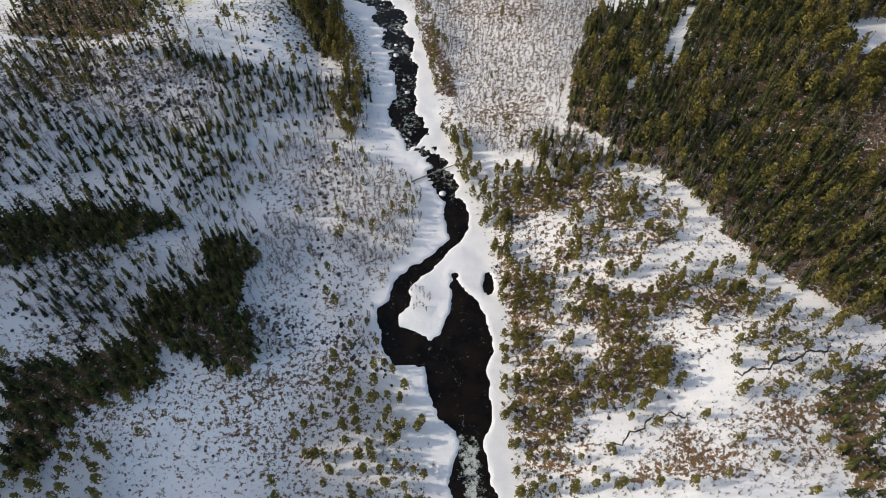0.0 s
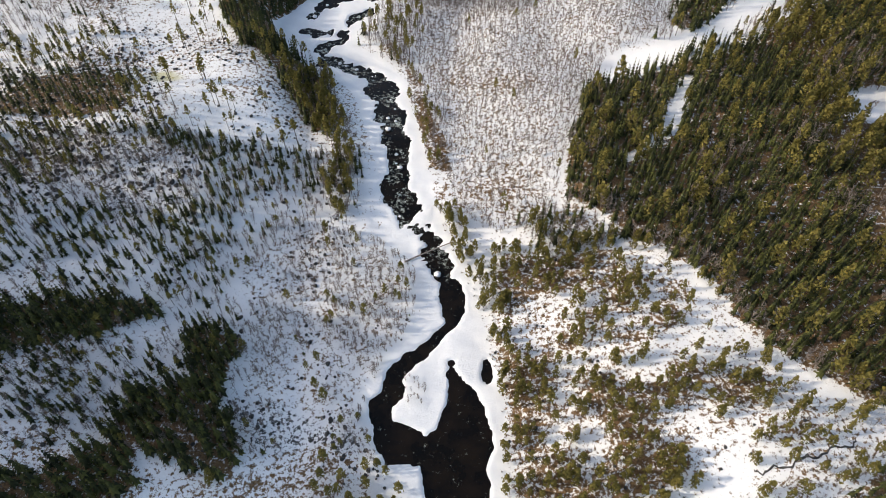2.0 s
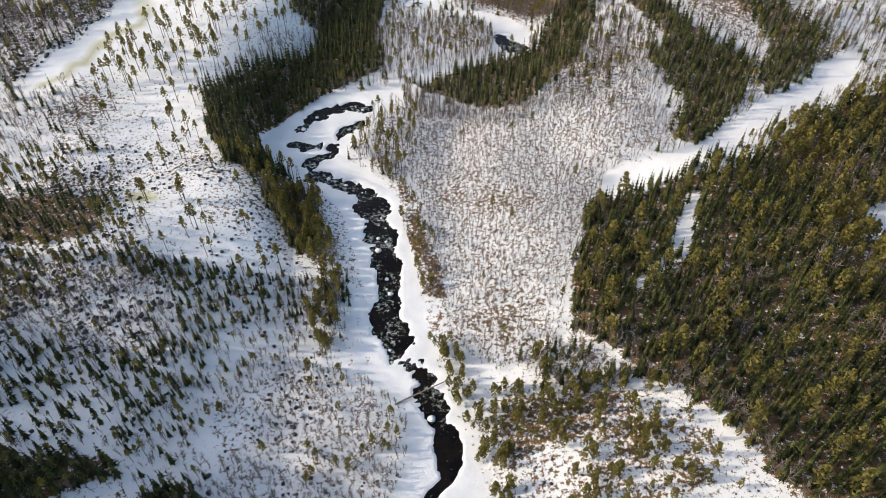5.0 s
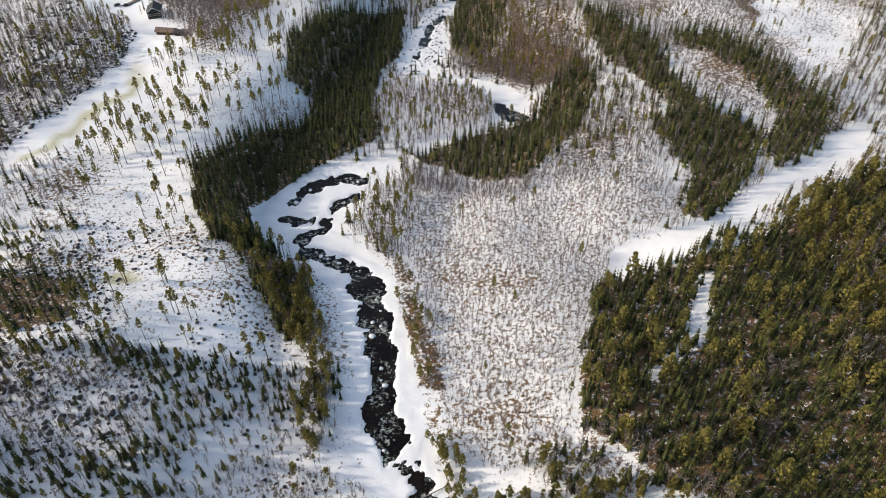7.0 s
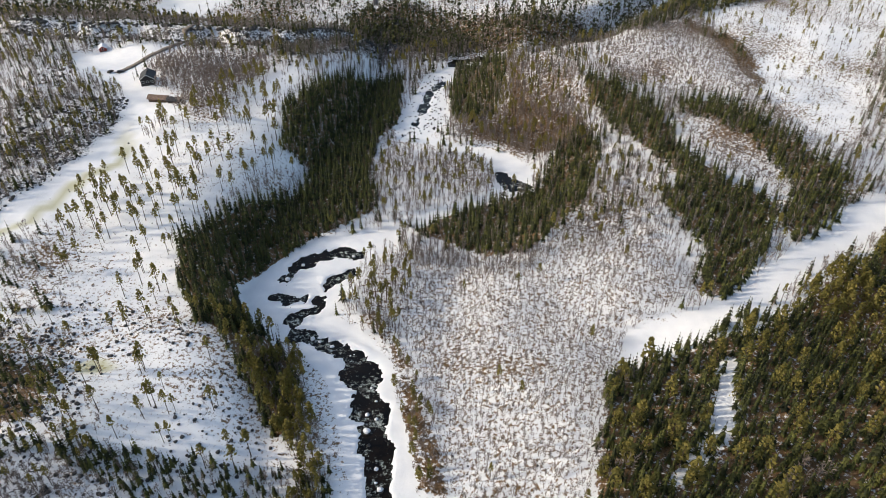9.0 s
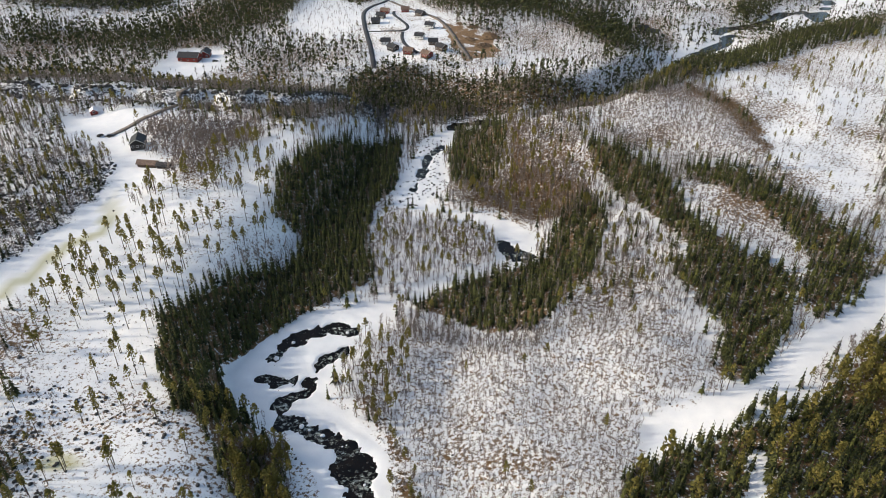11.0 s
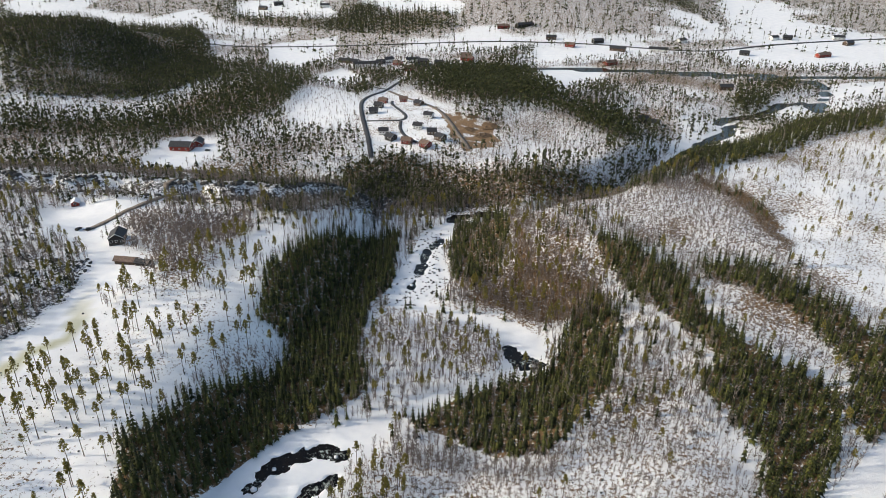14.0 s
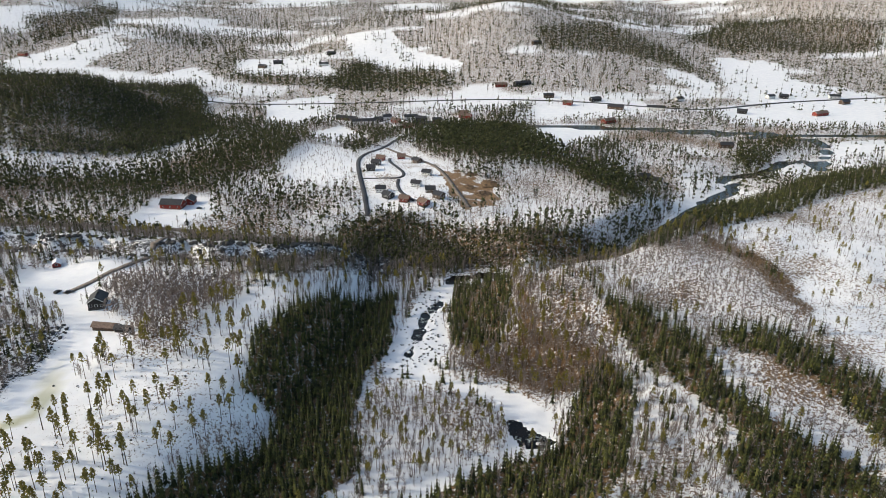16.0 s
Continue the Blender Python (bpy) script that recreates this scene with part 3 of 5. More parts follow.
def cover(x, y):
    """Red: heath, litter and painted shade; green: rock; blue: yellow ice; alpha: bare earth."""
    r = np.full(x.shape, 0.365) + 0.07 * drift(x, y, 45, 41)
    r = r + 0.045 * smooth(325, 360, y) * smooth(-10, 30, x)
    # litter under the spruce, thickened to stand in for shadow between the trees
    woods = np.max([smooth(-3, 3, depth_in(p, x, y)) for p in SPRUCE_WOODS[:-1]], 0)
    r = np.maximum(r, 0.56 * woods)
    # heath here is brown ground plus darkening painted for streaks of shadow
    r = np.maximum(r, 0.475 * smooth(-5, 8, depth_in(OPEN_RIGHT, x, y)) + 0.05 * drift(x, y, 13, 37))
    r = np.maximum(r, (0.46 + 0.11 * np.clip(heath_patch(x, y), -0.9, 0.55)) * smooth(-5, 8, depth_in(PINE_RIGHT, x, y)))
    r = np.maximum(r, 0.57 * smooth(-5, 8, depth_in(BROWN_HILL, x, y)))
    r = np.maximum(r, (0.52 + 0.05 * drift(x, y, 8, 36)) * smooth(-5, 4, depth_in(BANK_BROWN, x, y) + 2.5 * drift(x, y, 12, 35)))
    r = np.maximum(r, 0.425 * smooth(-6, 6, depth_in(BIRCH_RIGHT, x, y)))
    r = np.maximum(r, 0.405 * smooth(-6, 6, depth_in(BIRCH_LEFT, x, y)))
    for p in (CLEAR_A, CLEAR_C, BIRCH_UP, FRINGE, RAVINE):
        r = np.maximum(r, 0.42 * smooth(-5, 5, depth_in(p, x, y)))
    # litter under the gorge wood, raised to darken it for the gorge's shade
    r = np.maximum(r, 0.54 * smooth(-6, 6, depth_in(GORGE_WOOD, x, y)))
    r = np.maximum(r, 0.6 * smooth(-3, 1, depth_in(BROWN_SEAM, x, y)))
    # heath beyond the gorge, part of it painted in for tree shadow on snow
    r = np.where((y > 640) & (y < 1300), np.maximum(r, 0.45 + 0.06 * drift(x, y, 70, 43)), r)
    r = np.where(y > 1230, 0.35 + 0.14 * smooth(-0.2, 0.3, far_wood(x, y)), r)
    for p in (FAR_DARK_A, FAR_DARK_B, FAR_DARK_C, FAR_DARK_D, FAR_RIDGE, FAR_WOOD_A, FAR_WOOD_C, FAR_WOOD_D, FAR_WOOD_E, FAR_WOOD_I, FAR_WOOD_J, FAR_WOOD_K):
        r = np.maximum(r, 0.52 * smooth(-20, 20, depth_in(p, x, y)))
    for p in (CLEARING, YARD, FIELD_A, FIELD_B, FIELD_C, FIELD_D, FIELD_E, FIELD_F, FIELD_RED, SNOW_SLOPE, FOREST_RIDE_LOW, ICE_VALLEY, EAST_GLADE, *FAR_FIELDS):
        r = r * (1 - smooth(-4, 2, depth_in(p, x, y))) + 0.15 * smooth(-4, 2, depth_in(p, x, y))
    r = np.where(inside(VILLAGE, x, y), 0.39 + 0.06 * drift(x, y, 15, 70), r)
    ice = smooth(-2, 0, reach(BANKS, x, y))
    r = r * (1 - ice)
    g = 0.24 + 0.2 * smooth(0.4, 1.2, drift(x, y, 60, 44)) * smooth(-60, -100, x) * smooth(300, 230, y)
    g = np.maximum(g, 0.43 * smooth(9, 3, off_line(LEDGE, x, y) + 3 * drift(x, y, 14, 49)))
    g = np.maximum(g, 0.49 * smooth(14, 6, off_line(CLIFF, x, y) + 4 * drift(x, y, 30, 45)))
    g = np.maximum(g, (0.41 + 0.05 * drift(x, y, 9, 68)) * smooth(-8, 6, depth_in(CRAG_NW, x, y) + 4 * drift(x, y, 16, 69)))
    g = np.maximum(g, 0.47 * smooth(-8, 4, depth_in(RAVINE, x, y)))
    g = np.maximum(g, (0.4 + 0.07 * drift(x, y, 14, 73)) * smooth(-6, 4, depth_in(WEST_CRAG, x, y)))
    g = np.maximum(g, 0.46 * smooth(10, 3, off_line(ICE_ROCKS_WEST, x + 5, y) + 3 * drift(x, y, 12, 64)))
    g = g * (1 - ice)
    b = smooth(4.2, 1.5, off_line(ICE_TRACK, x, y) + 1.2 * drift(x, y, 12, 46)) * smooth(460, 400, y)
    b = np.maximum(b, smooth(1.1, 0.5, np.hypot((x + 118) / 9, (y - 262) / 5) + 0.2 * drift(x, y, 8, 47)))
    a = 0.6 * smooth(-4, 4, depth_in(EARTHWORKS, x, y) + 4 * drift(x, y, 20, 48))
    return np.stack([r, g, b, a], 1)


paint(land, "cover", cover(lx, ly))
tagged(new("ground", land), "snow-covered valley ground with heath, rocks and a frozen river bed", "ground", kind="structure")


def river_height(x, y):
    return level(y) - 0.42 + 0.05 * wave(x, y, 5, 51)


def stream(name, label, xs, ys, rush):
    me, x, y = sheet(name, xs, ys, river_height, WATER)
    f = rush(x, y)
    paint(me, "fast", np.stack([f, f, f, f * 0 + 1], 1))
    return tagged(new(name, me), label, "river", kind="structure")


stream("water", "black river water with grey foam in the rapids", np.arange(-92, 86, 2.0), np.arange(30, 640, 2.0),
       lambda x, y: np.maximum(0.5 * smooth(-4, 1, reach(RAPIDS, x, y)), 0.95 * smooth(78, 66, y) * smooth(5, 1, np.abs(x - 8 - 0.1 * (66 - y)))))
stream("water", "dark water of the main river in the valley", np.arange(10, 2600, 24.0), np.arange(590, 1210, 20.0), lambda x, y: 0.05 + 0 * x)


# ---- trees: a trunk and a crown each, made once per kind and then set out ----
RNG = np.random.RandomState(7)


class Shape:
    """Triangles gathered into one part."""

    def __init__(self):
        self.co, self.tri = [], []

    def tris(self, pts, faces):
        k = len(self.co)
        self.co += [tuple(p) for p in pts]
        self.tri += [tuple(i + k for i in f) for f in faces]

    def pole(self, a, b, ra, rb, sides=5):
        a, b = Vector(a), Vector(b)
        q = (b - a).to_track_quat("Z", "Y").to_matrix()
        ring = [q @ Vector((math.cos(6.2832 * i / sides), math.sin(6.2832 * i / sides), 0)) for i in range(sides)]
        pts = [a + r * ra for r in ring] + [b + r * rb for r in ring]
        self.tris(pts, [f for i in range(sides) for f in ((i, (i + 1) % sides, sides + (i + 1) % sides), (i, sides + (i + 1) % sides, sides + i))])

    def spike(self, a, b, w):
        a, b = Vector(a), Vector(b)
        s = (b - a).cross(Vector((RNG.uniform(-1, 1), RNG.uniform(-1, 1), 0.3))).normalized() * w
        self.tris([a - s, a + s, b], [(0, 1, 2)])

    def skirt(self, z, r, drop, points):
        """One whorl of drooping boughs, an uneven star."""
        t0 = RNG.uniform(0, 6.28)
        pts = [(0, 0, z + 0.55 * drop)]
        for i in range(points * 2):
            t = t0 + 3.1416 * (i + RNG.uniform(-0.3, 0.3)) / points
            k = r * (RNG.uniform(0.78, 1.15) if i % 2 else RNG.uniform(0.38, 0.55))
            pts.append((k * math.cos(t), k * math.sin(t), z - (drop * RNG.uniform(0.5, 0.8) if i % 2 else drop * 0.15)))
        self.tris(pts, [(0, i + 1, (i + 1) % (points * 2) + 1) for i in range(points * 2)])

    def tuft(self, c, size):
        """A tilted flake of needles, bent along its middle."""
        n = Vector((RNG.normal(0, 1), RNG.normal(0, 1), RNG.normal(0.4, 0.8))).normalized()
        u = n.orthogonal().normalized()
        u.rotate(Matrix.Rotation(RNG.uniform(0, 6.28), 3, n))
        v = n.cross(u)
        c = Vector(c)
        pts = [c - u * size, c + v * size * RNG.uniform(0.5, 0.9) - n * size * 0.3, c + u * size * RNG.uniform(0.8, 1.2), c - v * size * RNG.uniform(0.5, 0.9) - n * size * 0.35]
        self.tris(pts, [(0, 1, 2), (0, 2, 3)])

    def arrays(self):
        return np.array(self.co, float), np.array(self.tri, int)


def spruce(tiers, points, wide):
    """A spruce one metre high."""
    trunk, crown = Shape(), Shape()
    trunk.pole((0, 0, -0.03), (0, 0, 0.9), 0.014, 0.003, 4 if tiers > 4 else 3)
    for i in range(tiers):
        f = (i + RNG.uniform(-0.15, 0.15)) / (tiers - 1)
        crown.skirt(0.12 + 0.8 * f, wide * (1 - 0.93 * max(f, 0) ** 0.85) * RNG.uniform(0.85, 1.15) + 0.012, 0.165 * (1 - 0.45 * f), points if f < 0.7 else max(3, points - 2))
    crown.spike((0, 0, 0.9), (0, 0, 1.0), 0.012)
    return trunk, crown


def pine(tufts, low, wide, limbs=4, needle=0.04, sides=5):
    """A pine one metre high: a long bare stem, a few limbs, a ragged crown."""
    trunk, crown = Shape(), Shape()
    lean = Vector((RNG.uniform(-0.03, 0.03), RNG.uniform(-0.03, 0.03), 0))
    trunk.pole((0, 0, -0.03), lean + Vector((0, 0, 0.9)), 0.014, 0.005, sides)
    for i in range(limbs):
        t, z = RNG.uniform(0, 6.28), RNG.uniform(low, 0.8)
        k = wide * RNG.uniform(0.5, 0.8)
        trunk.pole((lean.x * z, lean.y * z, z - 0.03), (k * math.cos(t), k * math.sin(t), z + 0.04), 0.005, 0.002, 3)
    bulge = RNG.uniform(0.55, 1.25, (4, 6))
    for i in range(tufts):
        u, t = RNG.uniform(0, 1) ** 0.8, RNG.uniform(0, 6.28)
        r = wide * (1 - u) ** 0.55 * (0.55 + 0.45 * min(1, u * 4)) * bulge[min(3, int(u * 4)), int(t / 6.2833 * 6)] * math.sqrt(RNG.uniform(0.15, 1.0))
        z = low + (1.0 - low) * u
        crown.tuft((lean.x * z + r * math.cos(t), lean.y * z + r * math.sin(t), z - 0.15 * r), RNG.uniform(0.75, 1.3) * needle)
    return trunk, crown


def birch(twigs, stems, thick=1.0):
    """A leafless birch one metre high."""
    trunk, crown = Shape(), Shape()
    for s in range(stems):
        t, k = RNG.uniform(0, 6.28), (0.12 if stems > 1 else 0.03)
        top = Vector((k * math.cos(t), k * math.sin(t), RNG.uniform(0.8, 0.95)))
        trunk.pole((0, 0, -0.03), top, 0.011, 0.003, 3)
        for i in range(twigs // stems):
            f, a = RNG.uniform(0.25, 0.98), RNG.uniform(0, 6.28)
            p = top * f
            r = 0.22 * (1.1 - f) + 0.05
            crown.spike(p, p + Vector((r * math.cos(a), r * math.sin(a), RNG.uniform(0.07, 0.2))), RNG.uniform(0.01, 0.02) * thick)
    return trunk, crown


def bush(twigs):
    trunk, crown = Shape(), Shape()
    for i in range(twigs):
        a, r = RNG.uniform(0, 6.28), RNG.uniform(0.1, 0.6)
        crown.spike((0.1 * r * math.cos(a), 0.1 * r * math.sin(a), -0.02), (r * math.cos(a), r * math.sin(a), RNG.uniform(0.4, 1.0)), RNG.uniform(0.02, 0.06))
    trunk.pole((0, 0, -0.05), (0, 0, 0.4), 0.03, 0.01, 3)
    return trunk, crown


def boulder():
    trunk, crown = Shape(), Shape()
    bm = bmesh.new()
    bmesh.ops.create_icosphere(bm, subdivisions=1, radius=0.5)
    for v in bm.verts:
        v.co *= RNG.uniform(0.7, 1.2)
        v.co.z = v.co.z * 0.7 + 0.12
    trunk.tris([v.co for v in bm.verts], [[v.index for v in f.verts] for f in bm.faces])
    bm.free()
    return trunk, crown


def snowy_stone():
    """A stone with a rounded cap of snow."""
    trunk, _ = boulder()
    crown = Shape()
    bm = bmesh.new()
    bmesh.ops.create_icosphere(bm, subdivisions=1, radius=0.55)
    for v in bm.verts:
        v.co *= RNG.uniform(0.6, 1.25)
        v.co.z = 0.3 + max(v.co.z, -0.1) * 0.32
    crown.tris([v.co for v in bm.verts], [[v.index for v in f.verts] for f in bm.faces])
    bm.free()
    return trunk, crown


KINDS = {
    "spruce_tree": ([spruce(6, 5, RNG.uniform(0.165, 0.21)) for i in range(6)], DARK_BARK, SPRUCE, "dark green spruce with drooping boughs standing in snow", "tree"),
    "pine_tree": ([pine(74, RNG.uniform(0.48, 0.66), RNG.uniform(0.12, 0.17), 3, 0.038) for i in range(7)], BARK, PINE, "olive-green pine with a bare stem rising from snow", "tree"),
    "bushy_pine": ([pine(105, RNG.uniform(0.15, 0.3), RNG.uniform(0.21, 0.29), 3, 0.055) for i in range(6)], BARK, PINE, "bushy olive-green young pine on brown heath and snow", "tree"),
    "snowy_stone": ([snowy_stone() for i in range(5)], STONE, ROOF_SNOW, "dark rounded stone with a thick cap of snow", "rock"),
    "birch_tree": ([birch(20, RNG.randint(1, 3), 1.25) for i in range(6)], PALE_BARK, TWIG, "leafless young birch with fine brown twigs in snow", "tree"),
    "young_spruce": ([spruce(3, 5, 0.26) for i in range(4)], BARK, SPRUCE, "small dark young spruce planted in the snow", "tree"),
    "shrub": ([bush(16) for i in range(4)], BARK, BUSH, "brown leafless heath shrub sticking out of snow", "shrub"),
    "boulder": ([boulder() for i in range(6)], STONE, STONE, "dark bare boulder showing through the snow", "rock"),
    "far_spruce": ([spruce(3, 3, RNG.uniform(0.19, 0.25)) for i in range(5)], DARK_BARK, SPRUCE, "", "tree"),
    "far_pine": ([pine(7, 0.42, 0.15, 0, 0.115, 3) for i in range(6)], BARK, NEEDLES, "", "tree"),
    "far_birch": ([birch(6, 1, 3.2) for i in range(4)], PALE_BARK, TWIG, "", "tree"),
}
STANDS = {k: [] for k in KINDS}  # x, y, height, turn


def keep_off(x, y):
    """Where nothing grows: open river, roads and house plots."""
    bad = channel(x, y) > -1.0
    for line, half in ROADS:
        bad |= off_line(line, x, y) < half + 1.5
    bad |= off_line(ICE_TRACK, x, y) < 9
    for p in (ICE_VALLEY, EAST_GLADE):
        bad |= inside(p, x, y)
    for p in FAR_FIELDS:
        bad |= inside(p, x, y) & (drift(x, y, 34, 65) < 0.5)
    bad |= (off_line(CLIFF, x, y) < 9) & (drift(x, y, 7, 66) < 0.55)
    for cx, cy, r in PLOTS:
        bad |= np.hypot(x - cx, y - cy) < r
    return bad


def scatter(kind, poly, gap, low, high, share=1.0, clump=0.0, size=30.0, off=(), seed=0, bare=True, where=None, wet=False):
    """Sets out a kind over an outline, a jittered spot every gap metres, thinned into clumps."""
    a, r = np.array(poly), np.random.RandomState(seed + 100)
    gx, gy = np.meshgrid(np.arange(a[:, 0].min(), a[:, 0].max(), gap), np.arange(a[:, 1].min(), a[:, 1].max(), gap))
    x, y = gx.ravel() + r.uniform(-0.8, 0.8, gx.size) * gap, gy.ravel() + r.uniform(-0.8, 0.8, gx.size) * gap
    ok = (np.abs(x) < 0.72 * (y + 60) + 60) & inside(poly, x, y) & (r.uniform(0, 1, x.size) < share)
    if clump:
        ok &= drift(x, y, size, seed + 7) + r.normal(0, 0.35, x.size) > clump
    if where:
        ok &= where(x, y, r)
    x, y = x[ok], y[ok]
    ok = channel(x, y) > -0.5 if wet else (channel(x, y) < -1.0) if kind == "boulder" else ~keep_off(x, y)
    if bare and not wet:
        shore = np.interp(y, [50, 66, 78, 93, 98, 113, 119, 131], [1, 2, -4, -17, -20, -23, -19, -12]) - 0.8
        ok &= (reach(BANKS, x, y) < -1.0) | ((y < 131) & (x < shore))
    for p in off:
        ok &= ~inside(p, x, y)
    x, y = x[ok], y[ok]
    h = low + (high - low) * r.beta(2.2, 2.2, x.size)
    STANDS[kind].append(np.stack([x, y, h, r.uniform(0, 6.28, x.size)], 1))
BOX = lambda x0, y0, x1, y1: [(x0, y0), (x1, y0), (x1, y1), (x0, y1)]



def east_mix(x, y):
    """Pine and birch among the spruce of the east wood, more of it to the south-east."""
    return drift(x, y, 34, 71) + (x - 135) / 70 - (y - 200) / 260


# dense spruce
for i, (p, gap, lo, hi) in enumerate(zip(SPRUCE_WOODS, SPRUCE_GAPS, SPRUCE_LOW, SPRUCE_HIGH)):
    scatter("spruce_tree", p, gap, lo, hi, 0.93, off=[FOREST_RIDE_LOW, EAST_GAP], seed=i, where=None if i else lambda x, y, r: east_mix(x, y) + r.normal(0, 0.3, x.size) < 0.95)
scatter("bushy_pine", WOOD_EAST, 4.4, 8, 13, 0.85, off=[FOREST_RIDE_LOW, EAST_GAP], seed=30, where=lambda x, y, r: east_mix(x, y) + r.normal(0, 0.3, x.size) > 0.85)
scatter("bushy_pine", WOOD_EAST, 9, 10, 15, 0.6, off=[FOREST_RIDE_LOW], seed=330)
scatter("birch_tree", WOOD_EAST, 3.4, 7, 12, 0.8, off=[FOREST_RIDE_LOW], seed=31, where=lambda x, y, r: drift(x, y, 26, 72) + r.normal(0, 0.2, x.size) > 0.55)
scatter("birch_tree", WOOD_EAST, 2.6, 7, 11, 0.9, off=[FOREST_RIDE_LOW], seed=331, where=lambda x, y, r: depth_in(WOOD_EAST, x, y) < 5 * (y < 190))
scatter("pine_tree", WOOD_STRIP, 4.6, 7, 13, 0.9, seed=131)
scatter("bushy_pine", WOOD_STRIP, 4.0, 6, 11, 0.85, seed=312)
scatter("birch_tree", WOOD_STRIP, 2.6, 5, 9, 0.9, seed=132)
scatter("pine_tree", WOOD_BEND_TAIL, 6, 8, 14, 0.9, seed=133)
scatter("spruce_tree", WOOD_YARD, 6, 4, 9, 0.85, -0.1, 30, seed=134)
scatter("boulder", WOOD_YARD, 5, 0.8, 3, 0.7, seed=135)
# the pine heath on the right bank
scatter("bushy_pine", PINE_RIGHT, 3.7, 4.5, 9.5, 0.9, seed=32, where=lambda x, y, r: heath_patch(x, y) + r.normal(0, 0.45, x.size) > 0.15)
scatter("bushy_pine", PINE_RIGHT, 7.5, 5, 9, 0.8, seed=332)
scatter("shrub", PINE_RIGHT, 1.9, 0.5, 1.7, 0.85, seed=33, where=lambda x, y, r: heath_patch(x, y) + r.normal(0, 0.3, x.size) > 0.0)
scatter("boulder", PINE_RIGHT, 5, 0.5, 1.6, 0.5, 0.0, 20, seed=34)
scatter("bushy_pine", OPEN_RIGHT, 9, 6, 10, 0.6, seed=35)
scatter("young_spruce", OPEN_RIGHT, 5, 0.6, 1.6, 0.6, seed=36)
scatter("shrub", OPEN_RIGHT, 2.6, 0.5, 1.6, 0.75, seed=137)
scatter("birch_tree", OPEN_RIGHT, 2.2, 2, 4.5, 0.75, seed=37)
scatter("bushy_pine", OPEN_RIGHT, 4, 5, 10, 0.8, where=lambda x, y, r: off_line(BROOK_B, x, y) < 8, seed=240)
scatter("shrub", OPEN_RIGHT, 1.5, 0.6, 1.6, 0.8, where=lambda x, y, r: np.minimum(off_line(BROOK_A, x, y), off_line(BROOK_B, x, y)) < 3, seed=241)
# the replanted clearing
scatter("birch_tree", BIRCH_RIGHT, 1.9, 2.5, 6.0, 0.9, seed=38)
scatter("young_spruce", BIRCH_RIGHT, 4.6, 0.6, 2.0, 0.7, seed=39)
scatter("pine_tree", BIRCH_RIGHT, 22, 7, 12, 0.5, seed=40)
scatter("boulder", BIRCH_RIGHT, 5.5, 0.35, 1.2, 0.6, seed=41)
scatter("shrub", BANK_BROWN, 1.9, 0.7, 2.2, 0.85, seed=42)
scatter("bushy_pine", BANK_EAST, 3.0, 4, 9, 0.95, seed=143)
scatter("shrub", BANK_EAST, 2.2, 0.6, 1.8, 0.8, seed=145)
scatter("spruce_tree", WOOD_TIP, 3.8, 6, 11, 0.9, seed=146)
scatter("birch_tree", WOOD_TIP, 2.8, 5, 9, 0.9, seed=147)
scatter("bushy_pine", WOOD_TIP, 7, 6, 10, 0.8, seed=148)
scatter("birch_tree", BANK_BROWN, 3, 3, 7, 0.9, seed=144)
scatter("bushy_pine", BANK_BROWN, 4.4, 3.5, 7.5, 0.75, seed=43)
# the shaded left bank
scatter("birch_tree", BIRCH_LEFT, 1.9, 3, 7, 0.85, -0.5, 25, seed=44)
scatter("bushy_pine", BIRCH_LEFT, 5.5, 3.5, 8, 0.7, 0.1, 22, seed=45)
scatter("young_spruce", BIRCH_LEFT, 6, 0.8, 2.5, 0.6, seed=46)
scatter("boulder", BIRCH_LEFT, 4.5, 0.4, 1.5, 0.5, 0.1, 18, seed=47)
NEAR_LEFT = BOX(-175, 95, -30, 226)
scatter("spruce_tree", BOX(-190, 135, -88, 226), 3.6, 5, 10, 0.85, -0.5, 40, [CRAG_NW], 248)
scatter("spruce_tree", NEAR_LEFT, 3.0, 4, 9.5, 0.85, -0.2, 32, [BIRCH_LEFT, PINE_LEFT, CRAG_NW], 48)
scatter("pine_tree", NEAR_LEFT, 5.5, 5, 10, 0.75, -0.1, 40, [BIRCH_LEFT, PINE_LEFT], 49)
scatter("birch_tree", NEAR_LEFT, 2.7, 3, 8, 0.85, -0.5, 30, [BIRCH_LEFT, PINE_LEFT], 50)
scatter("boulder", NEAR_LEFT, 3.8, 0.6, 2.2, 0.65, 0.1, 22, [], 51)
scatter("pine_tree", WOOD_NW4, 5.0, 6, 12, 0.85, -0.4, 30, SPRUCE_WOODS, 230)
scatter("spruce_tree", WOOD_NW4, 6.0, 6, 11, 0.8, -0.2, 30, SPRUCE_WOODS, 231)
scatter("birch_tree", WOOD_NW4, 4.0, 3, 7, 0.8, seed=232)
scatter("boulder", WOOD_NW4, 3.2, 0.6, 2.4, 0.7, -0.2, 20, seed=233)
SOUTH_LEFT = BOX(-150, 40, -4, 97)
scatter("bushy_pine", SOUTH_LEFT, 4.3, 5, 9.5, 0.9, -0.35, 22, SPRUCE_WOODS, 52)
scatter("bushy_pine", BOX(-30, 50, 2, 100), 6.5, 4.5, 8.5, 0.7, 0.1, 14, seed=313)
scatter("shrub", BOX(-60, 50, 2, 135), 3.6, 0.6, 1.8, 0.5, 0.3, 12, seed=314)
scatter("birch_tree", SOUTH_LEFT, 5, 2, 5, 0.6, 0, 25, [], 53)
scatter("boulder", SOUTH_LEFT, 4.5, 0.4, 1.3, 0.5, 0.1, 18, [], 54)
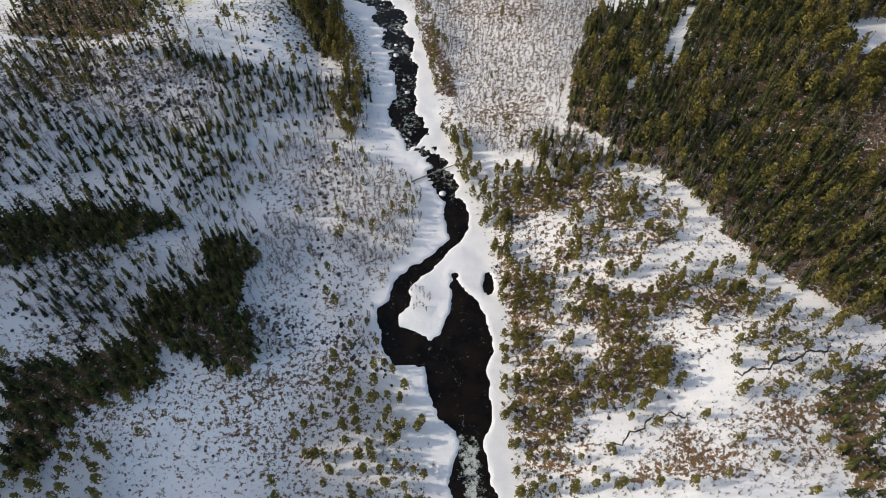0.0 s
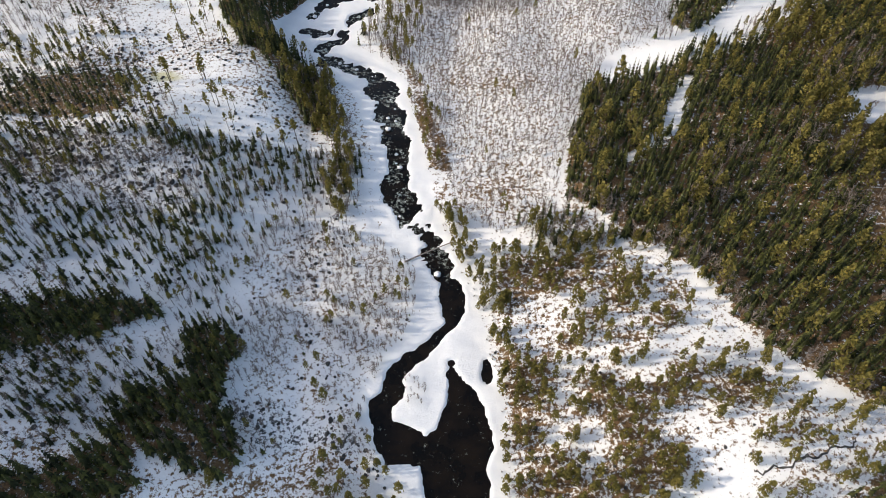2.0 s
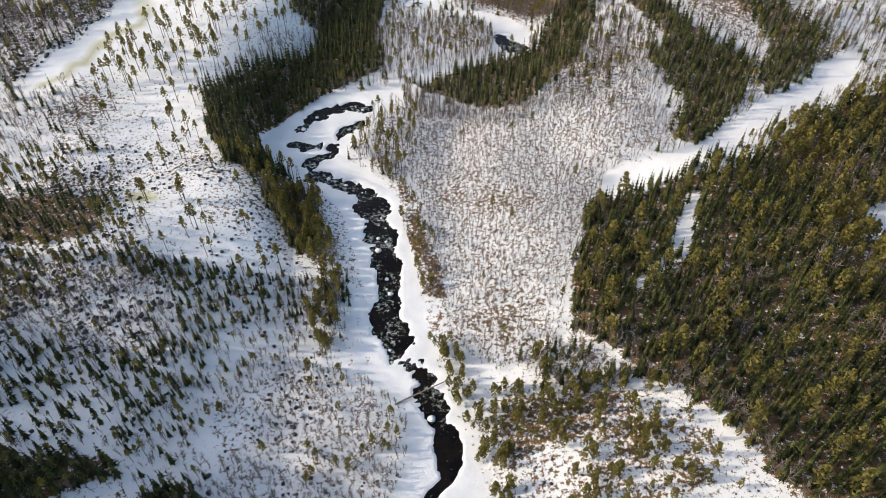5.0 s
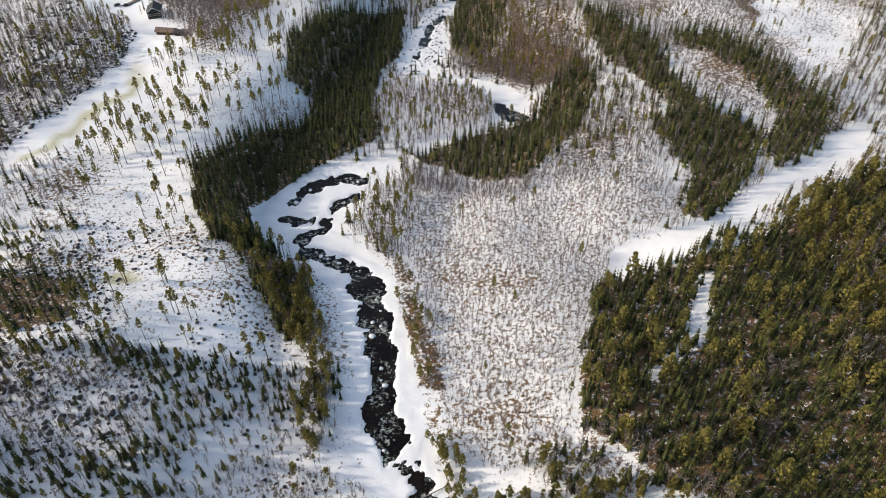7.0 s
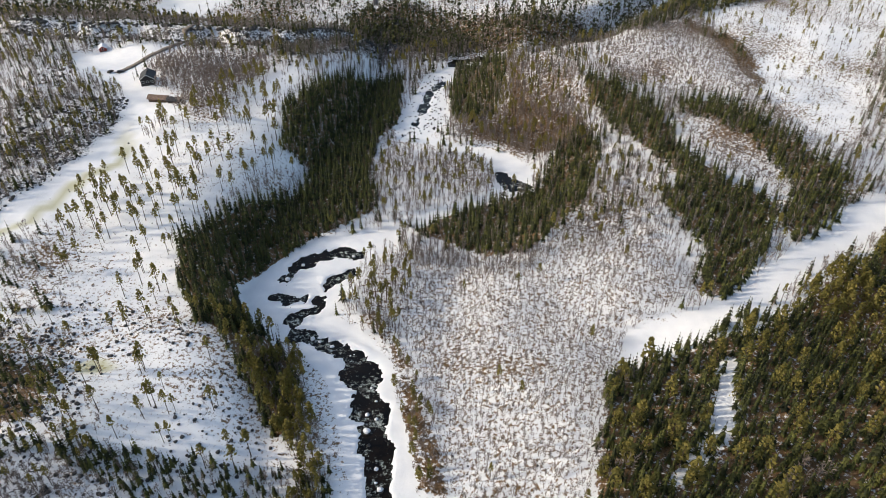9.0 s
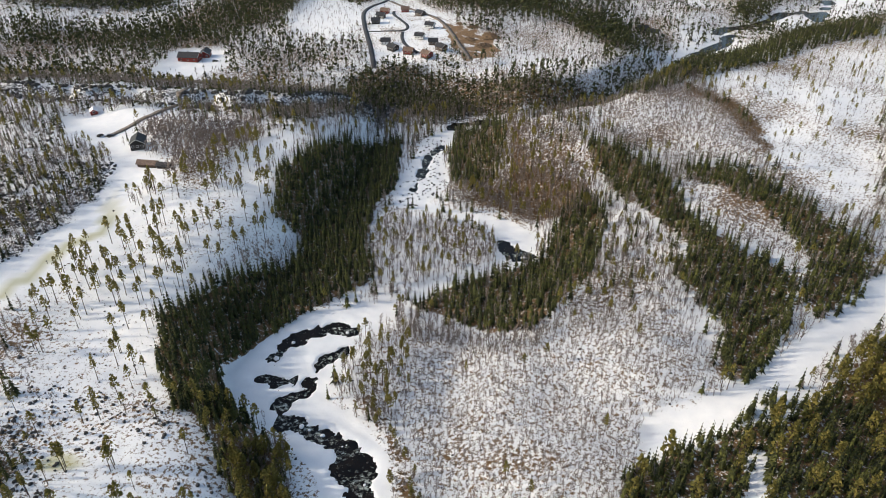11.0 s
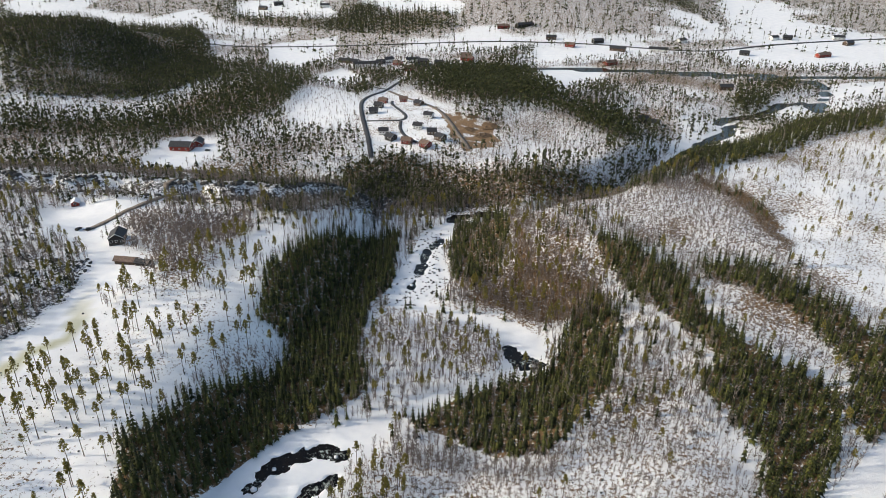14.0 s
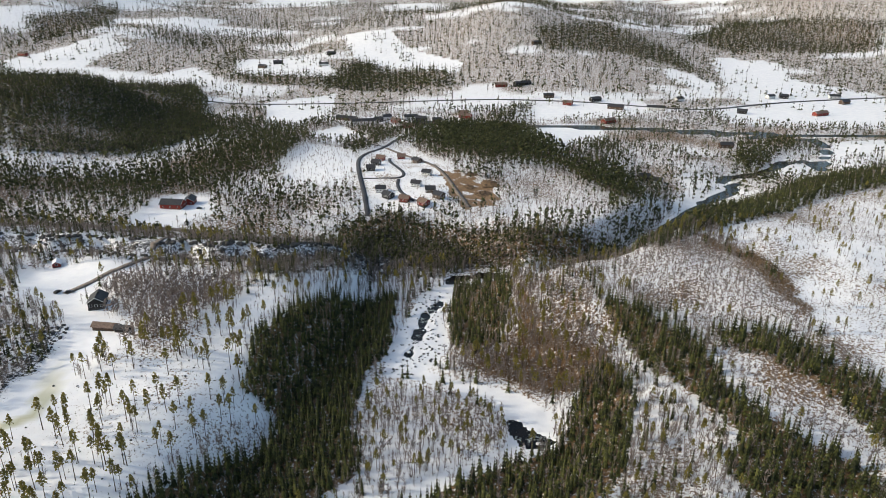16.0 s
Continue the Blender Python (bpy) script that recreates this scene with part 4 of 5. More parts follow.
# sunny pine slope beyond
scatter("pine_tree", PINE_LEFT, 6.8, 9, 16.5, 0.85, -0.6, 40, SPRUCE_WOODS, 55)
scatter("young_spruce", PINE_LEFT, 5, 0.7, 2.2, 0.6, seed=56, off=SPRUCE_WOODS)
scatter("boulder", PINE_LEFT, 6.5, 0.35, 1.3, 0.6, seed=57)
scatter("birch_tree", PINE_LEFT, 7, 3, 7, 0.6, 0.1, 50, SPRUCE_WOODS, 58)
SLOPE_LEFT = BOX(-165, 218, -45, 300)
scatter("pine_tree", SLOPE_LEFT, 7.5, 8, 15, 0.75, -0.3, 30, SPRUCE_WOODS + [PINE_LEFT], 59)
scatter("boulder", SLOPE_LEFT, 3.0, 0.5, 2.1, 0.7, -0.2, 20, SPRUCE_WOODS, 60)
# river islet, point, brown hill and glades
scatter("birch_tree", ISLE, 2.8, 5, 9, 0.9, seed=61)
scatter("pine_tree", ISLE, 6.0, 7, 12, 0.8, seed=62)
scatter("shrub", ISLE, 4, 0.8, 2, 0.6, seed=63)
scatter("birch_tree", BROWN_HILL, 3.0, 7, 12, 0.95, seed=64)
scatter("pine_tree", BROWN_HILL, 6, 9, 14, 0.8, seed=65)
scatter("shrub", BROWN_HILL, 3, 0.8, 2, 0.8, seed=66)
scatter("far_birch", BIRCH_UP, 2.1, 6, 10, 0.95, seed=67)
scatter("far_birch", CLEAR_A, 2.6, 4, 8, 0.95, seed=68)
scatter("young_spruce", CLEAR_A, 6, 1, 5, 0.7, seed=69)
scatter("far_birch", CLEAR_C, 2.6, 4, 8, 0.9, seed=70)
scatter("pine_tree", CLEAR_B, 15, 7, 13, 0.75, seed=71)
scatter("far_birch", CLEAR_B, 5, 3, 6, 0.7, seed=172)
scatter("young_spruce", CLEAR_B, 6, 0.8, 2, 0.7, seed=72)
scatter("shrub", BROWN_SEAM, 2.2, 1, 2.4, 0.9, seed=73)
MIDLAND = BOX(-330, 290, 330, 640)
TAKEN = SPRUCE_WOODS + [PINE_LEFT, BIRCH_RIGHT, ISLE, BROWN_HILL, CLEAR_A, CLEAR_B, CLEAR_C, CLEARING, YARD, BIRCH_UP, PINE_RIGHT]
scatter("birch_tree", MIDLAND, 3.4, 5, 10, 0.9, -0.7, 60, TAKEN, 74)
scatter("spruce_tree", MIDLAND, 8, 6, 13, 0.7, 0.0, 70, TAKEN, 75)
scatter("pine_tree", MIDLAND, 9, 8, 14, 0.7, -0.1, 60, TAKEN, 76)
scatter("boulder", MIDLAND, 8, 0.6, 2.4, 0.5, 0.2, 50, TAKEN, 77)
EAST = BOX(120, 40, 330, 300)
scatter("pine_tree", EAST, 8, 8, 13, 0.7, -0.1, 60, TAKEN, 78)
scatter("birch_tree", EAST, 5, 5, 9, 0.7, -0.3, 60, TAKEN, 79)
for i, p in enumerate((WOOD_R2, WOOD_R3, WOOD_MID, WOOD_POINT)):
    scatter("birch_tree", p, 8, 7, 12, 0.8, 0.0, 40, seed=180 + i)
for i, p in enumerate(RAPIDS):
    scatter("snowy_stone", p, 4.6, 0.5, 3.2, 0.25, seed=190 + i, wet=True)
    scatter("boulder", p, 3.6, 0.6, 1.6, 0.4, seed=200 + i, wet=True)
scatter("birch_tree", THICKET, 3.7, 4, 8, 0.9, seed=220)
scatter("young_spruce", THICKET, 4.5, 1, 4, 0.7, seed=221)
scatter("pine_tree", THICKET, 9, 7, 12, 0.7, seed=222)
scatter("birch_tree", FRINGE, 2.4, 6, 10, 0.9, seed=223)
scatter("pine_tree", PINE_SPUR, 5, 8, 14, 0.9, seed=224)
scatter("snowy_stone", SOUTH_LEFT, 14, 0.8, 2.6, 0.4, seed=225)
scatter("snowy_stone", BIRCH_LEFT, 13, 0.7, 2.0, 0.5, seed=226)
scatter("boulder", BOX(-75, 70, -12, 118), 2.4, 0.5, 2.2, 0.5, where=lambda x, y, r: off_line(LEDGE, x, y) < 7, seed=227)
scatter("spruce_tree", CRAG_NW, 5.5, 4, 9, 0.8, 0.1, 16, seed=315)
scatter("boulder", CRAG_NW, 2.2, 0.7, 3.0, 0.75, -0.2, 14, seed=305)
scatter("birch_tree", CRAG_NW, 2.6, 3, 6, 0.8, seed=306)
scatter("boulder", WEST_CRAG, 3.2, 0.8, 3.2, 0.7, -0.1, 16, seed=309)
scatter("birch_tree", WEST_CRAG, 4.6, 4, 7, 0.85, seed=310)
scatter("spruce_tree", WEST_CRAG, 7, 5, 10, 0.8, -0.2, 25, seed=311)
scatter("boulder", BOX(-215, 340, -165, 480), 2.6, 0.7, 2.6, 0.7, where=lambda x, y, r: off_line(ICE_ROCKS_WEST, x + 6, y) < 6, seed=301)
scatter("pine_tree", BOX(-215, 330, -165, 480), 7.5, 6, 11, 0.7, where=lambda x, y, r: off_line(ICE_ROCKS_WEST, x + 14, y) < 12, seed=302)
scatter("birch_tree", ISLET, 1.5, 2, 4, 0.9, seed=250, bare=False)
scatter("boulder", ICE_ROCKS, 2.8, 0.5, 2.0, 0.6, seed=251, bare=False)
scatter("snowy_stone", ICE_ROCKS, 5, 0.6, 1.8, 0.5, seed=252, bare=False)
scatter("spruce_tree", RAVINE, 4.4, 6, 11, 0.85, -0.3, 40, seed=260)
scatter("birch_tree", RAVINE, 3.6, 5, 9, 0.85, seed=261)
scatter("boulder", RAVINE, 4.5, 1.0, 3.5, 0.7, seed=262)
# beyond the gorge
OUTER = BOX(-620, 615, 900, 1240)
CRAG = BOX(-320, 555, 0, 640)
scatter("boulder", CRAG, 2.8, 1.5, 5.0, 0.9, where=lambda x, y, r: (off_line(CLIFF, x, y) < 10) & (drift(x, y, 14, 67) > -0.3), seed=210)
scatter("far_spruce", CRAG, 5, 6, 11, 0.7, where=lambda x, y, r: off_line(CLIFF, x, y) < 18, seed=211)


def thin_east(x, y, r):
    """Fewer trees on the open river flats."""
    return (x < 235) | (r.uniform(0, 1, x.size) < 0.4)


OPEN_FAR = [FIELD_D, FIELD_E, FIELD_F, FIELD_A, FIELD_B, FIELD_RED, CLEAR_A, CLEAR_B, SNOW_SLOPE, VILLAGE, CLEAR_D, EARTHWORKS]
scatter("far_pine", OUTER, 5.6, 7, 13, 0.85, -0.5, 85, OPEN_FAR, 80, where=thin_east)
scatter("far_birch", OUTER, 4.8, 5, 10, 0.9, -0.6, 60, OPEN_FAR, 81, where=thin_east)
scatter("far_spruce", OUTER, 9, 8, 15, 0.8, 0.05, 80, OPEN_FAR, 82)
scatter("far_pine", PINE_VILLAGE, 6, 9, 14, 0.9, seed=83)
scatter("far_pine", CLEAR_D, 12, 6, 11, 0.8, seed=84)
scatter("far_birch", CLEAR_D, 4.6, 4, 8, 0.85, seed=307)
scatter("far_birch", VILLAGE, 9, 3, 6, 0.7, seed=308)
scatter("far_birch", SNOW_SLOPE, 5, 3, 6, 0.8, seed=85)
scatter("spruce_tree", RIDGE_BAND, 4.2, 9, 14, 0.95, seed=86)
scatter("far_spruce", VILLAGE_GROVE, 4.2, 10, 14, 0.95, seed=303)
scatter("far_pine", RIVER_GROVE, 5.5, 9, 14, 0.95, seed=304)
scatter("far_spruce", GORGE_WOOD, 3.6, 6, 12, 0.95, seed=87)
scatter("far_spruce", FAR_RIDGE, 6.0, 11, 17, 0.9, seed=88, off=[BOX(-420, 900, -330, 960)])
for i, (p, kind, gap, hi) in enumerate(((FAR_WOOD_A, "far_spruce", 5.5, 17), (FAR_WOOD_B, "far_spruce", 8, 17), (FAR_WOOD_C, "far_spruce", 7, 19), (FAR_WOOD_D, "far_spruce", 8, 18), (FAR_WOOD_E, "far_pine", 5, 14), (FAR_WOOD_F, "far_spruce", 6, 15),
                                        (FAR_WOOD_G, "far_spruce", 6, 14), (FAR_WOOD_H, "far_pine", 12, 17), (FAR_WOOD_I, "far_spruce", 8, 17), (FAR_WOOD_J, "far_pine", 5, 13), (FAR_WOOD_K, "far_pine", 5, 13))):
    scatter(kind, p, gap, 0.65 * hi, hi, 0.92, -0.75, 60, seed=270 + i)
HILLS = BOX(-1800, 1240, 1800, 2600)
for i, p in enumerate((FAR_DARK_A, FAR_DARK_B, FAR_DARK_C, FAR_DARK_D)):
    scatter("far_spruce", p, 8.5, 12, 19, 0.95, seed=90 + i)
scatter("far_spruce", HILLS, 16.5, 13, 21, 0.85, where=lambda x, y, r: far_wood(x, y) + r.normal(0, 0.2, x.size) > 0.3, seed=95)
scatter("far_pine", HILLS, 15, 9, 15, 0.9, where=lambda x, y, r: np.abs(far_wood(x, y) + r.normal(0, 0.3, x.size)) < 0.4, seed=96)
scatter("far_birch", HILLS, 24, 8, 14, 0.9, where=lambda x, y, r: far_wood(x, y) + r.normal(0, 0.3, x.size) > -0.5, seed=97)


def tree_meshes(kind):
    made = []
    for trunk, crown in KINDS[kind][0]:
        pair = []
        for nm, shp, mat in (("trunk", trunk, KINDS[kind][1]), ("crown", crown, KINDS[kind][2])):
            pair.append(mesh_from(nm, *shp.arrays(), mat) if shp.co else None)
        made.append(pair)
    return made


def stand(kind, rows):
    """The height on which each stands."""
    z = bed(rows[:, 0], rows[:, 1])
    return np.maximum(z, level(rows[:, 1]) - 0.55) if kind in ("snowy_stone", "boulder") else z


def plant(kind, spot, count):
    """Stands the nearest to a spot of the plan as single trees, all others as one mesh."""
    _, bark, leaf, label, category = KINDS[kind]
    rows = np.concatenate(STANDS[kind]) if STANDS[kind] else np.zeros((0, 4))
    if not len(rows):
        return
    if count:
        order = np.argsort(np.hypot(rows[:, 0] - spot[0], rows[:, 1] - spot[1]))
        single, rows = rows[order[:count]], rows[order[count:]]
        pairs = tree_meshes(kind)
        zs = stand(kind, single)
        for i, (x, y, h, turn) in enumerate(single):
            pair = pairs[i % len(pairs)]
            if pair[1] is None:
                ob = new(kind, pair[0])
            else:
                ob = new(kind)
                ob.empty_display_size = 0.3
                for nm, me in zip(("trunk", "crown"), pair):
                    new(nm, me).parent = ob
            ob.matrix_basis = Matrix.LocRotScale((x, y, zs[i] - 0.05), Euler((0, 0, turn)), (h, h, h))
            tagged(ob, label, category, kind.replace("_", " ") + " by the river")
    if not len(rows):
        return
    zs = stand(kind, rows)
    co, tri, idx, base = [], [], [], 0
    shapes = KINDS[kind][0]
    for v, (trunk, crown) in enumerate(shapes):
        sel = np.arange(len(rows)) % len(shapes) == v
        x, y, h, turn = rows[sel].T
        c, s = np.cos(turn), np.sin(turn)
        wide = np.where(np.arange(len(h)) % 3 == 0, 1.12, 0.94)
        for shp, k in ((trunk, 0), (crown, 1)):
            if not shp.co:
                continue
            p, t = shp.arrays()
            px, py, pz = p.T
            g = np.stack([x[:, None] + (h * wide)[:, None] * (px * c[:, None] - py * s[:, None]), y[:, None] + (h * wide)[:, None] * (px * s[:, None] + py * c[:, None]),
                          (zs[sel] - 0.05)[:, None] + h[:, None] * pz], 2)
            co.append(g.reshape(-1, 3))
            tri.append((np.arange(len(h))[:, None, None] * len(p) + t[None]).reshape(-1, 3) + base)
            idx.append(np.full(len(h) * len(t), k))
            base += g.shape[0] * g.shape[1]
    me = mesh_from(kind, np.concatenate(co), np.concatenate(tri), [bark, leaf], index=np.concatenate(idx))
    names = {"spruce_tree": "spruce_wood", "pine_tree": "pine_wood", "birch_tree": "birch_thicket", "young_spruce": "young_spruce_planting", "shrub": "heath_scrub", "bushy_pine": "young_pine_wood", "snowy_stone": "river_stones", "boulder": "boulder_field",
             "far_spruce": "distant_spruce_wood", "far_pine": "distant_pine_wood", "far_birch": "distant_birch_wood"}
    labels = {"far_spruce": "dark distant spruce woods on the snowy valley sides", "far_pine": "distant olive pine woods beyond the gorge", "far_birch": "distant bare brown birch woods in snow"}
    tagged(new(names[kind], me), labels.get(kind, "many more: " + label), category, kind="stuff")


plant("spruce_tree", (-85, 330), 260)
plant("pine_tree", (-110, 330), 280)
plant("bushy_pine", (60, 110), 280)
plant("snowy_stone", (-20, 250), 300)
plant("birch_tree", (30, 250), 250)
plant("young_spruce", (40, 260), 200)
plant("shrub", (-3, 255), 160)
plant("boulder", (-70, 260), 200)
for far_kind in ("far_spruce", "far_pine", "far_birch"):
    plant(far_kind, (0, 0), 0)


# ---- roads ----
def ribbon(name, label, line, half, mat, lift=0.3):
    """A road of some thickness laid along a rounded line."""
    pts = [Vector((*p, 0)) for p in line]
    for k in range(3):
        cut = [pts[0]]
        for a, b in zip(pts, pts[1:]):
            cut += [a.lerp(b, 0.25), a.lerp(b, 0.75)]
        pts = cut + [pts[-1]]
    co, faces = [], []
    for i, p in enumerate(pts):
        d = (pts[min(i + 1, len(pts) - 1)] - pts[max(i - 1, 0)]).normalized()
        if name == "brook":  # it winds and narrows
            p = p + Vector((-d.y, d.x, 0)) * (0.7 * math.sin(i * 0.9) + 0.35 * math.sin(i * 2.3))
        side = Vector((-d.y, d.x, 0)) * half * (0.75 + 0.6 * math.sin(i * 1.3) ** 2 if name == "brook" else 1) * (1 + 0.08 * math.sin(i * 1.7))
        z = max(float(bed(np.array([q.x]), np.array([q.y]))[0]) for q in (p, p - side, p + side))
        for s, dz in ((-1, -1.2), (-1, lift), (0, lift + 0.06), (1, lift), (1, -1.2)):
            co.append((p.x + s * side.x, p.y + s * side.y, z + dz))
        if i:
            b = 5 * (i - 1)
            faces += [(b + j, b + j + 1, b + j + 6, b + j + 5) for j in range(4)]
    return tagged(new(name, mesh_from(name, np.array(co), np.array(faces), mat)), label, "brook" if name == "brook" else "road", kind="structure")


ribbon("road", "bare gravel track curving up to the yard", TRACK, 1.9, GRAVEL)
ribbon("road", "narrow wet road through the pine wood", MAIN_ROAD, 2.3, GRAVEL)
ribbon("road", "dark cleared village road", VILLAGE_ROAD, 2.1, ASPHALT)
ribbon("road", "cleared side lane between village houses", VILLAGE_LANE, 1.5, ASPHALT)
ribbon("road", "curved cleared lane between village houses", VILLAGE_LOOP, 1.5, ASPHALT)

ribbon("road", "dark cleared side road by the village school", VILLAGE_SPUR, 1.6, ASPHALT)
ribbon("road", "brown muddy road past the earthworks", VILLAGE_EAST, 2.0, GRAVEL)
ribbon("road", "grey valley road between snowy fields", VALLEY_ROAD, 3.2, ASPHALT)


# ---- buildings ----
def part(name, bm, mat, parent, label=""):
    me = bpy.data.meshes.new(name)
    bm.normal_update()
    bm.to_mesh(me)
    bm.free()
    me.materials.append(mat)
    ob = new(name, me)
    ob.parent = parent
    if label:
        ob["label"] = label
    return ob


def block(*boxes):
    bm = bmesh.new()
    for x0, y0, z0, x1, y1, z1 in boxes:
        m = Matrix.LocRotScale(((x0 + x1) / 2, (y0 + y1) / 2, (z0 + z1) / 2), None, (x1 - x0, y1 - y0, z1 - z0))
        bmesh.ops.create_cube(bm, size=1, matrix=m)
    return bm


def prism(profile, y0, y1):
    """A closed outline in x and z drawn out along y."""
    bm = bmesh.new()
    a, b = [[bm.verts.new((x, y, z)) for x, z in profile] for y in (y0, y1)]
    k = len(profile)
    bm.faces.new(a), bm.faces.new(b[::-1])
    for i in range(k):
        bm.faces.new((a[i], b[i], b[(i + 1) % k], a[(i + 1) % k]))
    bmesh.ops.recalc_face_normals(bm, faces=bm.faces)
    return bm


def house(name, x, y, turn, wide, length, wall, ridge, walls, roof, label, trim=WHITE_WOOD, snow=False, windows=2, chimney=True):
    """A gabled wooden house, its ridge along its own y."""
    ob = new(name)
    w, h = wide / 2, length / 2
    base = float(bed(np.array([x]), np.array([y]))[0])
    ob.matrix_basis = pose(x, y, base, 0, 0, turn)
    part("foundation", block((-w - 0.05, -h - 0.05, -2.0, w + 0.05, h + 0.05, 0.35)), STONE, ob, "grey stone foundation")
    part("wall", prism([(-w, 0.35), (w, 0.35), (w, wall), (0, ridge - 0.12), (-w, wall)], -h, h), walls, ob)
    k = (ridge - wall) / w
    for s in (-1, 1):
        e = w + 0.6
        prof = [(0, ridge), (s * e, ridge - k * e), (s * e, ridge - k * e + 0.22), (0, ridge + 0.24)]
        part("roof", prism(prof, -h - 0.7, h + 0.7), ROOF_SNOW if snow and s > 0 else roof, ob)
        for yy in (-h - 0.76, h + 0.71):
            part("bargeboard", prism([(0, ridge - 0.05), (s * e, ridge - k * e - 0.05), (s * e, ridge - k * e + 0.26), (0, ridge + 0.28)], yy, yy + 0.05), trim, ob, "pale bargeboard")
    for s in (-1, 1):
        for i in range(windows):
            c = -w + wide * (i + 0.5) / windows
            win = part("window", block((c - 0.75, s * h - 0.05, 1.1, c + 0.75, s * h + 0.05, 2.5)), trim, ob, "white-framed window")
            part("pane", block((c - 0.6, s * h - 0.07, 1.22, c + 0.6, s * h + 0.07, 2.38)), GLASS, win, "dark glass")
        for i in range(3):
            c = -h + length * (i + 0.5) / 3
            win = part("window", block((s * w - 0.05, c - 0.7, 1.2, s * w + 0.05, c + 0.7, 2.4)), trim, ob, "white-framed window")
            part("pane", block((s * w - 0.07, c - 0.56, 1.31, s * w + 0.07, c + 0.56, 2.29)), GLASS, win, "dark glass")
    if chimney:
        part("chimney", block((0.3, 0.6, ridge - 0.8, 1.0, 1.3, ridge + 0.9)), STONE, ob, "brick-grey chimney stack")
    return tagged(ob, label, "house" if name != "shed" else "shed")


house("cabin", *CABIN_AT, 12, 8.0, 10.5, 3.7, 6.3, DARK_WOOD, SLATE, "black-stained gabled wooden cabin with white trim above the yard", windows=3)
house("shed", SHED_AT[0] - 3, SHED_AT[1] + 1, 80, 4.6, 11, 2.2, 3.6, BROWN_WOOD, RUST, "long low weathered shed with a brown sheet roof", BROWN_WOOD, windows=1, chimney=False)
house("shed", SHED_AT[0] + 7, SHED_AT[1] - 2, 78, 4.0, 7, 1.9, 3.0, DARK_WOOD, SLATE, "low dark shed at the end of the long shed", DARK_WOOD, windows=1, chimney=False)
house("hut", *HUT_AT, 20, 4.5, 6, 2.4, 3.8, RED_WOOD, ROOF_SNOW, "small dark red hut on the snowy field", windows=1, chimney=False)
house("house", *RED_AT, 82, 10, 17, 4.0, 7.0, RED_WOOD, SLATE, "long red-painted house with a dark roof on a snowy plot", windows=3)
house("house", RED_AT[0] + 10, RED_AT[1] + 12, 5, 8, 12, 3.5, 6.0, RED_WOOD, SLATE, "dark-roofed red outbuilding behind the red house", windows=2)
PALETTE = [(DARK_WOOD, SLATE, "black-stained village house with a dark roof in snow"), (WHITE_WOOD, SLATE, "white village house with a dark roof in snow"), (BROWN_WOOD, SLATE, "brown wooden village house with a dark roof in snow"), (RED_WOOD, RUST, "red village house with a brown roof in snow")]
for i, (hx, hy) in enumerate(HOMES):
    walls, roof, text = PALETTE[(i * 3 + i // 4) % 4]
    house("house", hx, hy, 70 + 25 * math.sin(i * 2.1), 6.2 + i % 3 * 0.6, 8.0 + (i * 5) % 5, 3.4, 5.6, walls, roof, text)
# farms and houses on the valley floor and the far slopes
FARMS = [(-11, 1112, 14), (3, 1129, 14), (-7, 1178, 20), (9, 1168, 14), (74, 1187, 18), (31, 1163, 12), (-42, 1178, 14), (-53, 1170, 12), (-28, 1162, 12), (-99, 1176, 32), (-73, 1145, 36), (189, 1403, 34), (151, 1396, 20),
         (315, 1248, 24), (379, 1246, 28), (295, 1300, 18), (280, 1156, 20), (386, 998, 16), (243, 830, 11), (234, 841, 11), (629, 1219, 26), (721, 1311, 18), (725, 1350, 18), (509, 1228, 14), (73, 1205, 14), (260, 1695, 20),
         (608, 1342, 14), (633, 1345, 14), (244, 1273, 14), (222, 1322, 16), (438, 1311, 16), (-282, 1650, 18), (-807, 1675, 20), (-306, 1612, 16), (-183, 1609, 18), (-180, 1728, 18)]
for i, (hx, hy, length) in enumerate(FARMS):
    walls, roof, text = PALETTE[(i * 7 + 3) % 4]
    house("farmhouse", hx, hy, 90 + 30 * math.sin(i * 1.3), 9, length, 4.4, 7.2, walls, roof, text.replace("village", "farm"), chimney=i % 2 == 0)


ribbon("brook", "narrow dark brook cut into the snow", BROOK_A, 0.24, STONE, 0.02)
ribbon("brook", "narrow dark brook cut into the snow", BROOK_B, 0.28, STONE, 0.02)


def fallen_log(ax, ay, bx, by):
    """A bare trunk lying across the rapids from bank to bank, with broken branch stubs."""
    ob = new("fallen_log")
    a = Vector((ax, ay, float(bed(np.array([ax]), np.array([ay]))[0]) + 0.2))
    b = Vector((bx, by, float(bed(np.array([bx]), np.array([by]))[0]) + 0.25))
    stem, stubs = Shape(), Shape()
    steps = 9
    for i in range(steps):
        p, q = a.lerp(b, i / steps), a.lerp(b, (i + 1) / steps)
        lift = Vector((0, 0, 0.35))
        p, q = p + lift * math.sin(3.14 * i / steps), q + lift * math.sin(3.14 * (i + 1) / steps)
        stem.pole(p, q, 0.34 - 0.02 * i, 0.34 - 0.02 * (i + 1), 7)
        if i > 3:
            stubs.pole(q, q + Vector((RNG.uniform(-0.9, 0.9), RNG.uniform(-1.2, 1.2), RNG.uniform(0.3, 1.1))), 0.07, 0.02, 4)
    for nm, shp in (("trunk", stem), ("branch_stubs", stubs)):
        new(nm, mesh_from(nm, *shp.arrays(), PALE_BARK)).parent = ob
    return tagged(ob, "grey bare fallen tree trunk lying across the rapids", "log")


fallen_log(-12.1, 168.9, 5.6, 177.8)


